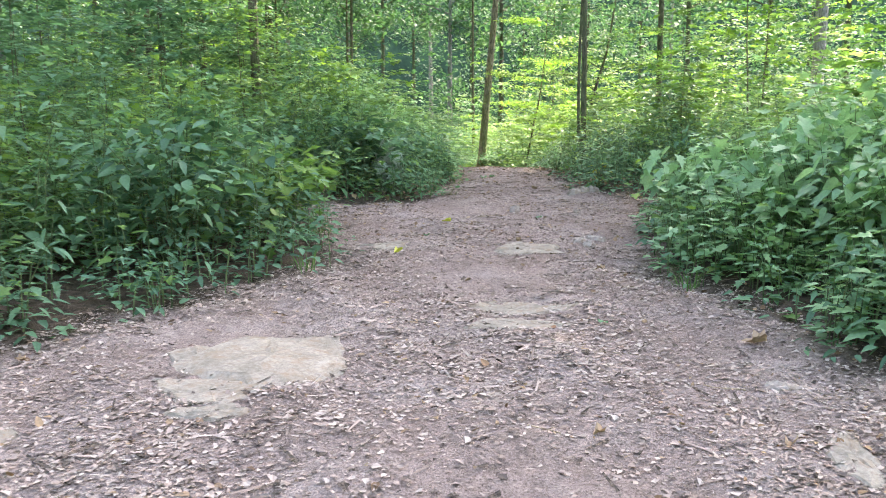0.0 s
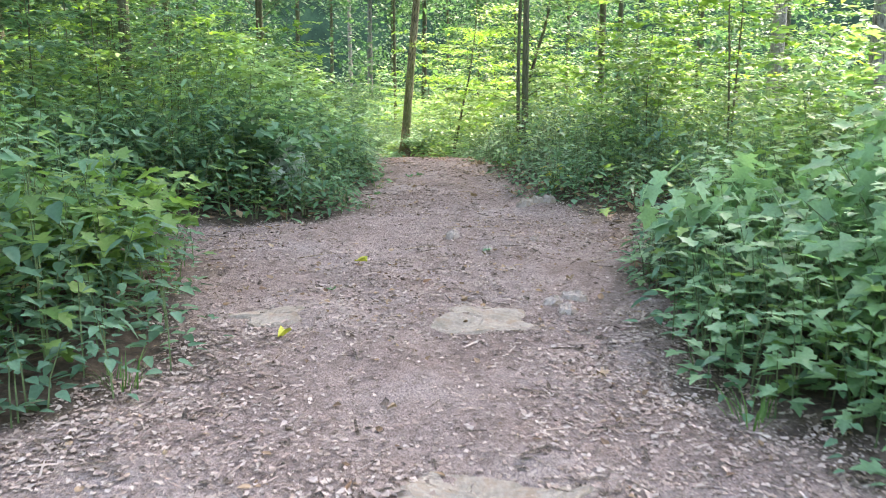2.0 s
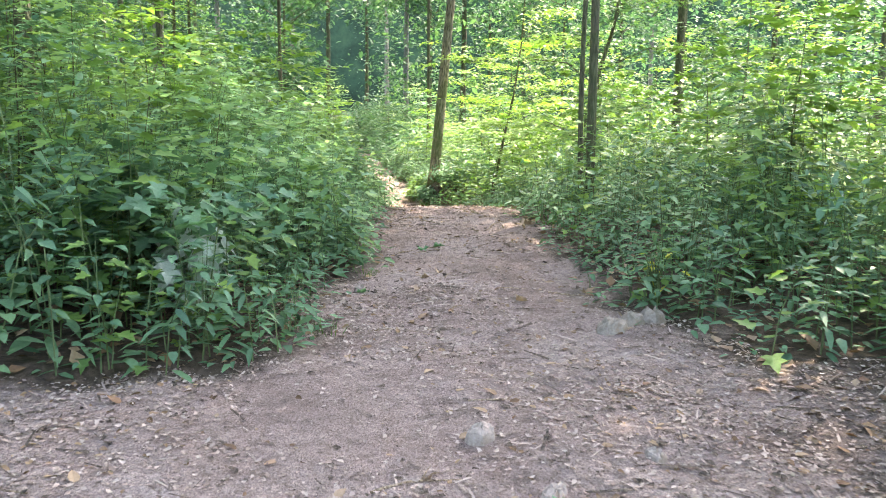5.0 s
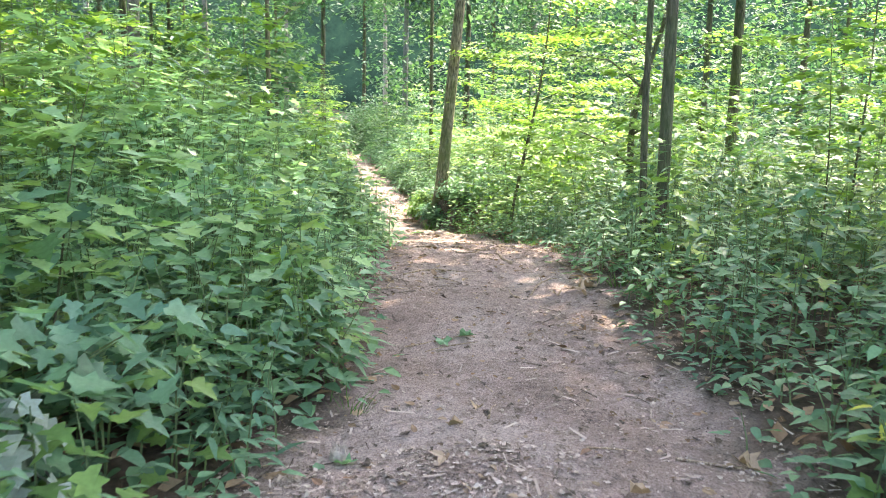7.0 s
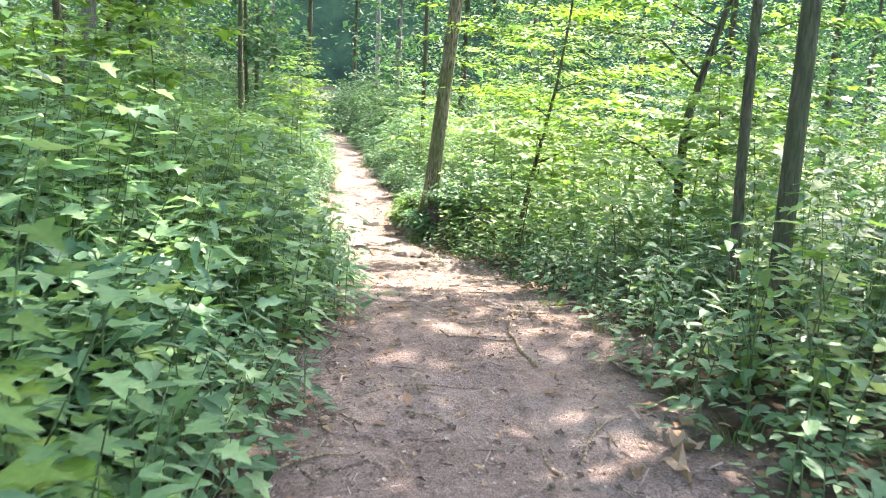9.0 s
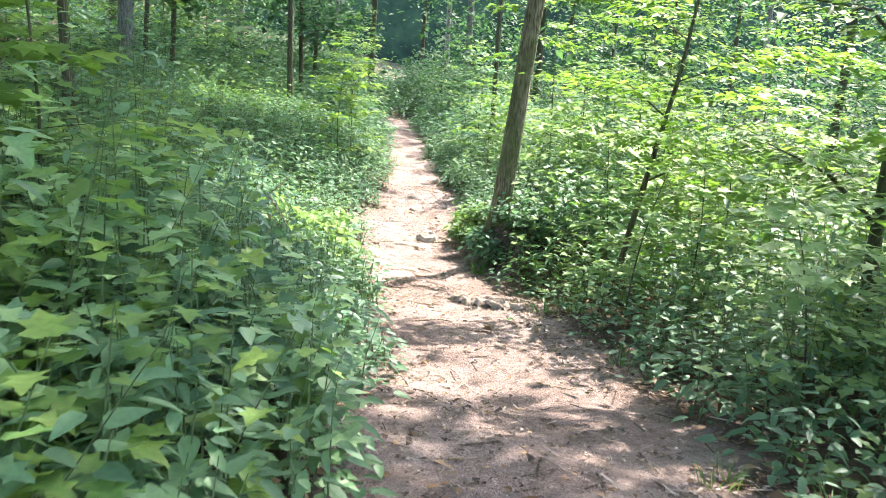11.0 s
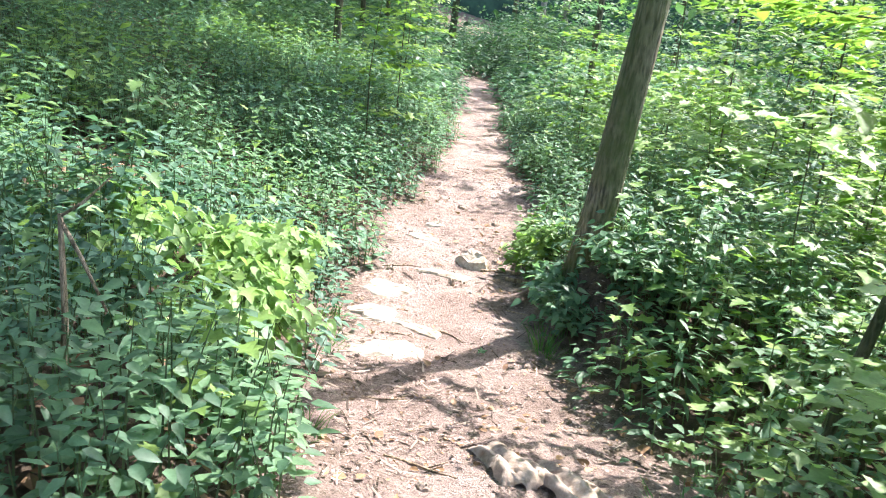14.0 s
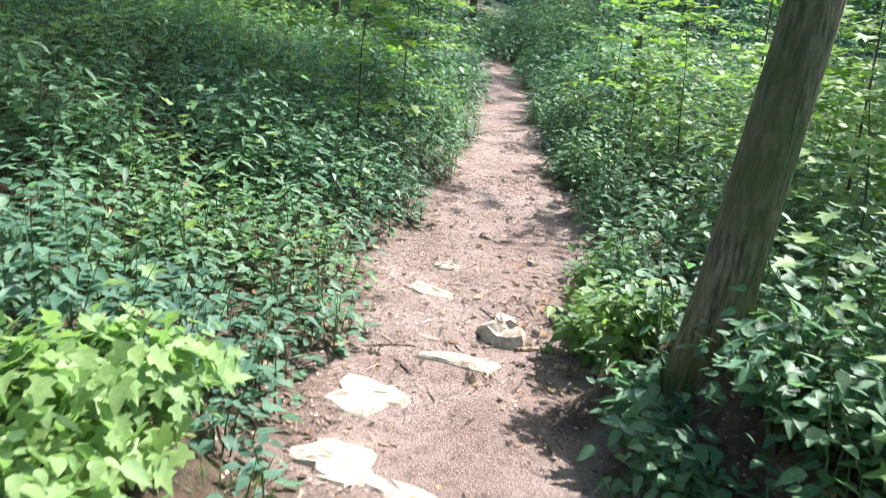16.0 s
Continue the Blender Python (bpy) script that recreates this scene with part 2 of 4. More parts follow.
def outline_leaf(right, fold=0.12, droop=0.2, ribs=1):
    """A leaf from its right-hand outline (x, y), mirrored, folded along the midrib and drooping to the tip."""
    mid_y = np.linspace(0, 1, ribs + 2)
    tip, n = ribs + 1, len(right)
    v = [(0, y, -droop * y * y) for y in mid_y]
    for s in (1, -1):
        v += [(s * x, y, fold * x * 1.6 - droop * y * y) for x, y in right]
    f = []
    for k, s in enumerate((1, -1)):
        chain, before = [0] + [tip + 1 + k * n + i for i in range(n)] + [tip], 1
        for a, b in zip(chain[:-1], chain[1:]):
            m = min(ribs, max(before, int(np.argmin(np.abs(mid_y - (v[a][1] + v[b][1]) / 2)))))
            if m != before:
                f.append((a, m, before) if s == 1 else (m, a, before))
            f.append((a, b, m) if s == 1 else (b, a, m))
            before = m
    return np.array(v), np.array(f)


OVATE = outline_leaf([(0.2, 0.07), (0.29, 0.3), (0.2, 0.62), (0.08, 0.85)], 0.14, 0.13)
OVAL = outline_leaf([(0.27, 0.24), (0.18, 0.66)], 0.14, 0.13)
LANCE = outline_leaf([(0.12, 0.2), (0.12, 0.55)], 0.1, 0.3)
LOBED = outline_leaf([(0.17, -0.07), (0.43, 0.05), (0.25, 0.25), (0.45, 0.52), (0.2, 0.55), (0.1, 0.82)], 0.1, 0.12)
LOBE = outline_leaf([(0.4, 0.04), (0.24, 0.25), (0.42, 0.52), (0.14, 0.68)], 0.12, 0.14)
LIGHT = (np.array([(0, 0, 0), (0.27, 0.3, 0.05), (-0.27, 0.3, 0.05), (0.2, 0.66, 0.0), (-0.2, 0.66, 0.0), (0, 1, -0.1)]), np.array([(0, 1, 2), (1, 3, 2), (2, 3, 4), (3, 5, 4)]))
SIMPLE = (np.array([(0, 0, 0), (0.34, 0.42, 0.05), (0, 1, -0.12), (-0.34, 0.42, 0.05)]), np.array([(0, 1, 2), (0, 2, 3)]))


def scatter(template, place, azim, pitch, roll, size):
    """Copies of a leaf as one vertex and triangle list: laid at place, turned by azim, raised by pitch, rolled, scaled."""
    tv, tf = template
    n = len(place)
    ca, sa, cp, sp, cr, sr = np.cos(azim), np.sin(azim), np.cos(pitch), np.sin(pitch), np.cos(roll), np.sin(roll)
    fwd = np.stack([cp * sa, cp * ca, sp], 1)
    side = np.stack([ca, -sa, np.zeros(n)], 1)
    up = np.cross(side, fwd)
    s2 = side * cr[:, None] + up * sr[:, None]
    u2 = up * cr[:, None] - side * sr[:, None]
    v = (tv[None, :, 0, None] * s2[:, None] + tv[None, :, 1, None] * fwd[:, None] + tv[None, :, 2, None] * u2[:, None]) * size[:, None, None] + place[:, None]
    f = tf[None] + (np.arange(n) * len(tv))[:, None, None]
    return v.reshape(-1, 3), f.reshape(-1, 3)


def joined(pieces):
    vs, fs, o = [], [], 0
    for v, f in pieces:
        vs.append(v)
        fs.append(np.asarray(f) + o)
        o += len(v)
    return np.concatenate(vs), np.concatenate(fs)


def tube(points, radii, sides=6, rough=0.0, rng=None, cap=True):
    pts, k = np.array(points, float), len(points)
    way = np.gradient(pts, axis=0)
    way /= np.linalg.norm(way, axis=1)[:, None] + 1e-9
    ref = np.where(np.abs(way[:, 2:3]) > 0.9, np.array([[1.0, 0, 0]]), np.array([[0, 0, 1.0]]))
    a = np.cross(way, ref)
    a /= np.linalg.norm(a, axis=1)[:, None] + 1e-9
    b = np.cross(way, a)
    ang = np.linspace(0, 2 * np.pi, sides, endpoint=False)
    r = np.array(radii, float)[:, None] * np.ones((1, sides))
    if rough and rng is not None:
        r = r * (1 + rough * rng.normal(size=r.shape))
    v = pts[:, None] + r[..., None] * (np.cos(ang)[None, :, None] * a[:, None] + np.sin(ang)[None, :, None] * b[:, None])
    v, f = v.reshape(-1, 3), []
    for i in range(k - 1):
        for j in range(sides):
            p, q, j2 = i * sides + j, (i + 1) * sides + j, (j + 1) % sides
            f += [(p, i * sides + j2, (i + 1) * sides + j2), (p, (i + 1) * sides + j2, q)]
    if cap:
        for base, flip in ((0, False), ((k - 1) * sides, True)):
            for j in range(1, sides - 1):
                f.append((base, base + j + 1, base + j) if not flip else (base, base + j, base + j + 1))
    return v, np.array(f)


# ---- ground: one sheet, fine along the path ----
def build_ground():
    xs = np.concatenate([[-400, -150, -80, -50, -35, -25, -18, -13, -10, -8, -6.5, -5.5], np.arange(-4.8, 5, 0.12), [5.5, 6.5, 8, 10, 13, 18, 25, 35, 50, 80, 150, 400]])
    ys = np.concatenate([[-400, -150, -60, -30, -15, -8, -5], np.arange(-3.5, 36, 0.1), np.arange(36, 60, 0.6), [62, 66, 72, 80, 95, 120, 160, 250, 500]])
    X, Y = np.meshgrid(xs, ys)
    Z = ground_z(X, Y)
    fine = (np.abs(X) < 5) & (Y > -4) & (Y < 36)
    Z = Z + np.where(fine, np.random.default_rng(3).normal(0, 0.0045, X.shape), 0)
    v = np.stack([X, Y, Z], 2).reshape(-1, 3)
    nx, ny = len(xs), len(ys)
    i = (np.arange(ny - 1)[:, None] * nx + np.arange(nx - 1)).ravel()
    f = np.concatenate([np.stack([i, i + 1, i + nx + 1], 1), np.stack([i, i + nx + 1, i + nx], 1)])
    me = mesh_of("ground", v, f, SOIL, True)
    wobble = 0.1 * np.sin(X * 9 + Y * 4) + 0.08 * np.sin(Y * 11 - X * 6)
    tro = 1 - smooth(-0.1, 0.22, beside(X, Y) + wobble)
    tro = np.maximum(tro, 0.55 * bare(X, Y) * (1 - smooth(2.2, 3.6, np.abs(X))))
    att = me.attributes.new("trodden", "FLOAT", "POINT")
    att.data.foreach_set("value", tro.ravel().astype(np.float32))
    return tagged(new("ground", me), "trodden reddish dirt woodland path with soil beside it", "ground", kind="structure")


build_ground()


# ---- undergrowth ----
def plant_mesh(rng, x, y, z, height, kind, spread=1.0, density=1.0):
    """Leaves and stems of many plants at once: arrays of places and heights; kind: ovate, lobed or lance leaves in pairs up the stem."""
    template, lo, hi, step = {"broad": (OVATE, 0.06, 0.125, 0.066), "ovate": (OVAL, 0.065, 0.13, 0.072), "lobed": (LOBED, 0.075, 0.145, 0.09), "lance": (LANCE, 0.1, 0.18, 0.05), "plain": (SIMPLE, 0.11, 0.2, 0.1), "large": (SIMPLE, 0.2, 0.36, 0.16)}[kind]
    n = len(x)
    lean = rng.normal(0, 0.16, (n, 2))
    nodes = np.clip((height * density / step).astype(int), 2, 16)
    idx = np.repeat(np.arange(n), nodes)
    order = np.concatenate([np.arange(k) for k in nodes]) if n else np.zeros(0)
    frac = 0.1 + 0.9 * (order + rng.random(len(idx)) * 0.6) / nodes[idx]
    h = height[idx] * np.minimum(frac, 1.02)
    base = np.stack([x[idx] + lean[idx, 0] * h * frac, y[idx] + lean[idx, 1] * h * frac, z[idx] + h], 1)
    turn = rng.random(n)[idx] * 6.28 + order * 1.57 + rng.normal(0, 0.35, len(idx))
    place, azim, size, pitch = [], [], [], []
    for k in (0, np.pi):
        a = turn + k
        reach = (0.03 + 0.16 * rng.random(len(idx)) * (1.15 - frac)) * spread * (0.5 + height[idx])
        place.append(base + np.stack([np.sin(a) * reach, np.cos(a) * reach, rng.normal(0, 0.02, len(idx))], 1))
        azim.append(a + rng.normal(0, 0.3, len(idx)))
        size.append(rng.uniform(lo, hi, len(idx)) * (1.1 - 0.35 * frac) * np.clip(0.7 + 0.45 * height[idx], 0.75, 1.15))
        pitch.append(rng.normal(-0.04, 0.22, len(idx)))
    place, azim, size, pitch = np.concatenate(place), np.concatenate(azim), np.concatenate(size), np.concatenate(pitch)
    leaves = scatter(template, place, azim, pitch, rng.normal(0, 0.17, len(place)), size)
    sv, sf = [], []
    ang = np.array([0, 2.1, 4.2])
    for frac_s, rad in ((0.0, 0.005), (0.5, 0.004), (1.0, 0.0015)):
        cx, cy = x + lean[:, 0] * height * frac_s ** 2, y + lean[:, 1] * height * frac_s ** 2
        sv.append(np.stack([cx[:, None] + rad * np.cos(ang), cy[:, None] + rad * np.sin(ang), np.repeat((z - 0.02 + height * frac_s)[:, None], 3, 1)], 2))
    stems = np.stack(sv, 1).reshape(-1, 3)
    tri = []
    for s in range(2):
        for j in range(3):
            a, b, c, d = s * 3 + j, s * 3 + (j + 1) % 3, s * 3 + 3 + (j + 1) % 3, s * 3 + 3 + j
            tri += [(a, b, c), (a, c, d)]
    stem_f = (np.array(tri)[None] + (np.arange(n) * 9)[:, None, None]).reshape(-1, 3)
    return leaves, (stems, stem_f)


def cleared(x, y):
    """Gaps in the growth: the pale bush, the log, the patches of dead leaves on the bank."""
    gaps = (np.abs(x + 0.95) < 0.5) & (np.abs(y - 23.7) < 0.7)
    for gx, gy, r in ((-2.8, 25.9, 0.5), (-2.45, 25.2, 0.4), (-4.35, 30.9, 0.6), (-3.6, 28.4, 0.4), (-5.2, 27.2, 0.6), (-6.4, 33.3, 0.7), (-2.1, 27.3, 0.25)):
        gaps |= (x - gx) ** 2 + (y - gy) ** 2 < r * r
    return gaps


def places(rng, count, x0, x1, y0, y1, dmin, dmax, margin=0.0):
    x, y = rng.uniform(x0, x1, count), rng.uniform(y0, y1, count)
    d = beside(x, y)
    keep = (d > dmin) & (d < dmax) & ~bare(x, y) & ~cleared(x, y)
    return x[keep], y[keep]


def undergrowth(name, label, rng, x, y, kind, mat, factor=1.0, density=1.0):
    z = ground_z(x, y)
    h = np.clip(green_height(x, y) * rng.uniform(0.55, 1.15, len(x)) * factor, 0.1, 2.2)
    leaves, stems = plant_mesh(rng, x, y, z, h, kind, 1.0, density)
    root = tagged(new(name), label, "undergrowth", kind="stuff")
    part_of("leaves", *leaves, mat, root, smooth_shade=True)
    if kind not in ("plain", "large") and factor > 0.8:
        part_of("stems", *stems, STEM, root)


RNG = np.random.default_rng(11)
undergrowth("pale_weeds", "pale grey-green lobed weeds crowding beside the path", RNG, *places(RNG, 1100, 1.4, 4.6, 1, 9.3, 0.1, 2.4), "lobed", SAGE, 1.05)
undergrowth("pale_weeds", "large pale green leaves of weeds beside the path", RNG, *places(RNG, 380, -2.4, 0.5, 12.5, 19.5, 0.15, 2.0), "lobed", SAGE, 1.0)
for x0, x1 in ((-11, 0.6), (-0.6, 12)):
    area = (x1 - x0) * 39
    undergrowth("nettle_undergrowth", "dense dark green nettle-like undergrowth beside the dirt path", RNG, *places(RNG, int(area * 12), x0, x1, -2, 37, 0.04, 1.3), "broad", HERB)
    undergrowth("nettle_undergrowth", "dense green nettle-like undergrowth behind the path's edge", RNG, *places(RNG, int(area * 10), x0, x1, -2, 37, 1.3, 3.2), "ovate", HERB)
    undergrowth("low_herbs", "low green herbs covering the soil beside the path", RNG, *places(RNG, int(area * 13), x0, x1, -2, 37, 0.02, 3.5), "ovate", HERB, 0.45)
    undergrowth("low_herbs", "low green herbs crowding the path's very edge", RNG, *places(RNG, int(area * 16), x0, x1, 0, 34, 0.0, 0.6), "ovate", HERB, 0.6)
    undergrowth("maple_seedlings", "lobed green maple seedlings crowding among the undergrowth", RNG, *places(RNG, int(area * 4.5), x0, x1, -2, 37, 0.25, 4.2), "lobed", MAPLE, 1.1)
    undergrowth("lance_leaved_weeds", "narrow-leaved green weeds standing in the undergrowth", RNG, *places(RNG, int(area * 6), x0, x1, -2, 37, 0.1, 2.4), "lance", HERB, 0.95)
    if x0 < -5:
        undergrowth("low_herbs", "carpet of low green herbs over the wooded bank", RNG, *places(RNG, int(12 * 17 * 46), -11, 1, 20, 37, 0.03, 6.5), "ovate", HERB, 0.9)
    undergrowth("woodland_undergrowth", "mixed leafy green undergrowth further into the wood", RNG, *places(RNG, int(area * 7), x0, x1, -2, 46, 2.8, 11), "plain", MAPLE, 1.05)
undergrowth("woodland_undergrowth", "mixed leafy green undergrowth where the path is lost from view", RNG, *places(RNG, 6000, -11, 9, 36, 50, 0.0, 9), "plain", HERB, 1.2)
x, y = RNG.uniform(-13, 4, 1700), RNG.uniform(46.5, 63, 1700)
undergrowth("woodland_undergrowth", "tall dark green growth closing the far end of the path", RNG, x, y, "plain", FAR, 3.0)


def far_floor():
    g = np.random.default_rng(15)
    x, y = g.uniform(-32, 32, 8000), g.uniform(-6, 78, 8000)
    d = beside(x, y)
    keep = ((y > 36) | (np.abs(x) > 9)) & ((d > 0.3) | (y > 47))
    x, y = x[keep], y[keep]
    z, h = ground_z(x, y), g.uniform(0.5, 1.4, len(x))
    leaves, stems = plant_mesh(g, x, y, z, h, "large", 1.6, 0.9)
    root = tagged(new("woodland_undergrowth"), "leafy green growth over the floor of the far wood", "undergrowth", kind="stuff")
    part_of("leaves", *leaves, FAR, root, smooth_shade=True)


far_floor()


def weed(rng, height, kind, mat):
    root = new("weed")
    one = np.zeros(1)
    leaves, stem = plant_mesh(rng, one, one, one, np.array([height]), kind, 1.1, 1.25)
    part_of("stem", *stem, STEM, root)
    part_of("leaves", *leaves, mat, root, smooth_shade=True)
    return root


WEEDS = [weed(np.random.default_rng(200 + i), h, k, m) for i, (h, k, m) in enumerate((
    (0.3, "broad", HERB), (0.45, "broad", MAPLE), (0.6, "broad", HERB), (0.75, "broad", HERB), (0.35, "lobed", MAPLE), (0.55, "lobed", YOUNG), (0.8, "lobed", MAPLE), (0.5, "lance", HERB), (0.7, "lance", MAPLE), (0.24, "lobed", HERB)))]
WEED_LABELS = ("low weed with oval green leaves at the path's edge", "green weed with oval toothed leaves beside the path", "knee-high nettle-like green weed beside the path", "tall nettle-like green weed beside the path", "small maple seedling with lobed leaves beside the path",
               "light green maple seedling beside the path", "tall maple seedling with lobed leaves beside the path", "narrow-leaved green weed beside the path", "tall narrow-leaved green weed beside the path", "tiny lobed seedling on the path's verge")
for ob, words in zip(WEEDS, WEED_LABELS):
    tagged(ob, words, "plant", "weeds along the path's edge")
r = np.random.default_rng(62)
used, count = set(), 0
while count < 230:
    y = float(r.uniform(1.5, 31))
    d = float(r.uniform(-0.02, 0.55))
    x = float(edge_left(y) - d) if r.random() < 0.5 else float(edge_right(y) + d)
    if bare(x, y):
        continue
    k = int(r.integers(0, 10))
    if d < 0.12 and k in (2, 3, 6, 8):
        k = 9
    m = pose(x, y, float(ground_z(x, y)) - 1.0, 0, 0, float(r.uniform(0, 360)))
    ob = WEEDS[k] if k not in used else copy_thing(WEEDS[k], m)
    used.add(k)
    ob.matrix_basis = m
    count += 1
# weeds crowding the foot of the leaning tree
for i in range(72):
    y = float(r.uniform(24.4, 26.9))
    x = float(edge_right(y)) + (float(r.uniform(0.02, 0.9)) if y < 25.12 else float(r.uniform(-0.02, 0.3)))
    if (x - 1.12) ** 2 + (y - 25.25) ** 2 < 0.03:
        continue
    m = pose(x, y, float(ground_z(x, y)) - 1.0, 0, 0, float(r.uniform(0, 360)))
    copy_thing(WEEDS[(0, 1, 4, 7, 2, 9, 5, 0)[i % 8]], m).matrix_basis = m


# ---- saplings and trees ----
def sapling(rng, height, mat, name="sapling", template=LOBED, leaf=0.13, leaves=420, bark=DARK_BARK):
    """A young tree: thin stem, side twigs, flat sprays of leaves."""
    root = new(name)
    bend = rng.normal(0, 0.06, 2)
    zs = np.linspace(0, 1, 7)
    stem = np.stack([bend[0] * height * zs ** 2 + 0.02 * np.sin(zs * 9), bend[1] * height * zs ** 2, height * zs - 0.05], 1)
    rad = 0.004 + 0.0027 * height
    place, azim, twig = [], [], [tube(stem, rad * (1.05 - 0.85 * zs), 6)]
    count = int(6 + height * 5)
    for i in range(count):
        f = 0.22 + 0.78 * (i + rng.random()) / count
        a, reach = i * 2.4 + rng.normal(0, 0.4), height * (0.34 - 0.24 * f) * rng.uniform(0.7, 1.25) + 0.12
        s = np.array([np.interp(f, zs, stem[:, k]) for k in range(3)])
        e = s + np.array([math.sin(a) * reach, math.cos(a) * reach, reach * rng.uniform(0.0, 0.22)])
        mid = (s + e) / 2 + np.array([0, 0, 0.06 * reach])
        twig.append(tube([s, mid, e], [rad * 0.32 * (1.1 - f), rad * 0.2 * (1.1 - f), 0.0015], 3, cap=False))
        k = max(4, int(leaves / count))
        u = rng.uniform(0.25, 1.05, k)
        p = s + (e - s) * u[:, None] + rng.normal(0, 1, (k, 3)) * np.array([0.13, 0.13, 0.018]) * (0.6 + 0.25 * height ** 0.5)
        place.append(p)
        azim.append(a + rng.normal(0, 0.9, k))
    part_of("stem", *joined(twig), bark, root, smooth_shade=True)
    place, azim = np.concatenate(place), np.concatenate(azim)
    n = len(place)
    part_of("leaves", *scatter(template, place, azim, rng.normal(-0.07, 0.16, n), rng.normal(0, 0.16, n), leaf * rng.uniform(0.6, 1.2, n)), mat, root, smooth_shade=True)
    return root


def trunk_points(base, height, lean=(0, 0), curve=0.0, n=9, phase=0.0):
    t = np.linspace(0, 1, n)
    z = base[2] - 0.3 + (height + 0.3) * t
    return np.stack([base[0] + lean[0] * height * t + curve * np.sin(t * 5 + phase), base[1] + lean[1] * height * t + curve * np.cos(t * 4 + phase) - curve, z], 1)


def tree(rng, height, radius, bark, leaf_mat, label, lean=(0, 0), curve=0.0, crown_from=0.45, leaves=2600, leaf=0.2, width=3.2, name="tree", sides=14):
    """A tall tree at the origin: flared rough trunk, limbs, a loose crown of leaves in clumps."""
    root = tagged(new(name), label, "tree")
    n = 22
    pts = trunk_points((0, 0, 0), height, lean, curve, n, rng.random() * 6)
    pts[:, :2] -= pts[0, :2]
    t = np.linspace(0, 1, n)
    r = radius * (1 - 0.75 * t) * (1 + 0.4 * np.exp(-t * height / 0.3))
    place, limbs = [], [tube(pts, r, sides, 0.03, rng)]
    count = 12
    for i in range(count):
        f = crown_from + (0.97 - crown_from) * i / (count - 1)
        a = i * 2.4 + rng.normal(0, 0.3)
        s = np.array([np.interp(f, t, pts[:, k]) for k in range(3)])
        reach = width * (0.55 + 0.75 * math.sin(math.pi * (f - crown_from) / (1.02 - crown_from))) * rng.uniform(0.6, 1.1)
        e = s + np.array([math.sin(a) * reach, math.cos(a) * reach, reach * rng.uniform(0.15, 0.6)])
        limbs.append(tube([s, (s + e) / 2 + np.array([0, 0, 0.15]), e], [radius * 0.35, radius * 0.2, 0.012], 5, cap=False))
        for c in range(5):
            q = s + (e - s) * rng.uniform(0.35, 1.1) + rng.normal(0, 0.35, 3)
            place.append(q + rng.normal(0, 1, (max(6, leaves // (count * 5)), 3)) * np.array([0.6, 0.6, 0.25]))
    part_of("trunk", *joined(limbs), bark, root, smooth_shade=True)
    place = np.concatenate(place)
    k = len(place)
    part_of("crown", *scatter(SIMPLE, place, rng.random(k) * 6.28, rng.normal(-0.2, 0.4, k), rng.normal(0, 0.5, k), leaf * rng.uniform(0.6, 1.3, k)), leaf_mat, root)
    return root


def stand(ob, x, y, turn=0.0, size=1.0):
    ob.matrix_basis = pose(x, y, float(ground_z(x, y)), 0, 0, turn) @ Matrix.Scale(size, 4)
    return ob


# the trees beside the path
main = tree(np.random.default_rng(21), 13, 0.114, BARK, FAR, "leaning grey-brown tree with mossy ridged bark beside the path", (0.08, 0.0), 0.02, 0.6, leaves=5500, leaf=0.28, width=3.4, name="leaning_tree", sides=24)
stand(main, 1.08, 25.25)
for z, side in ((1.95, -1), (2.15, 1), (2.5, -1), (2.72, 1), (2.95, -1)):
    g = np.random.default_rng(int(z * 100))
    along = np.linspace(0.15, 1.0, 22)
    x0 = 0.08 * z + side * 0.07
    p = np.stack([x0 + side * 0.42 * along + g.normal(0, 0.03, 22), -0.1 - 0.2 * along + g.normal(0, 0.05, 22), z - 0.06 * along ** 2 + g.normal(0, 0.02, 22)], 1)
    twig = part_of("twig", *tube([(x0, -0.08, z - 0.03), (x0 + side * 0.2, -0.2, z), (x0 + side * 0.44, -0.3, z - 0.06)], [0.006, 0.004, 0.002], 5), STEM, main)
    part_of("leaves", *scatter(OVATE, p, g.normal(side * 1.3, 0.9, 22), g.normal(-0.1, 0.25, 22), g.normal(0, 0.25, 22), g.uniform(0.07, 0.13, 22)), YOUNG, twig, "bright yellow-green leaves", True)
dark = tree(np.random.default_rng(22), 14, 0.056, DARK_BARK, FAR, "straight dark-barked tree standing in the undergrowth", (0.0, 0.0), 0.03, leaves=5500, leaf=0.28, width=3.6, name="dark_tree")
stand(dark, 2.68, 16.68)
slim = tree(np.random.default_rng(23), 9, 0.038, DARK_BARK, FAR, "slim crooked dark tree close beside a thicker trunk", (-0.03, 0.0), 0.14, leaves=1500, name="slim_tree")
stand(slim, 2.74, 17.3)
back = tree(np.random.default_rng(24), 14, 0.095, DARK_BARK, FAR, "dark straight tree rising behind the undergrowth", (0.01, 0.0), 0.04, leaves=2600, leaf=0.28, width=3.2, name="dark_tree")
stand(back, 5.6, 22.9)


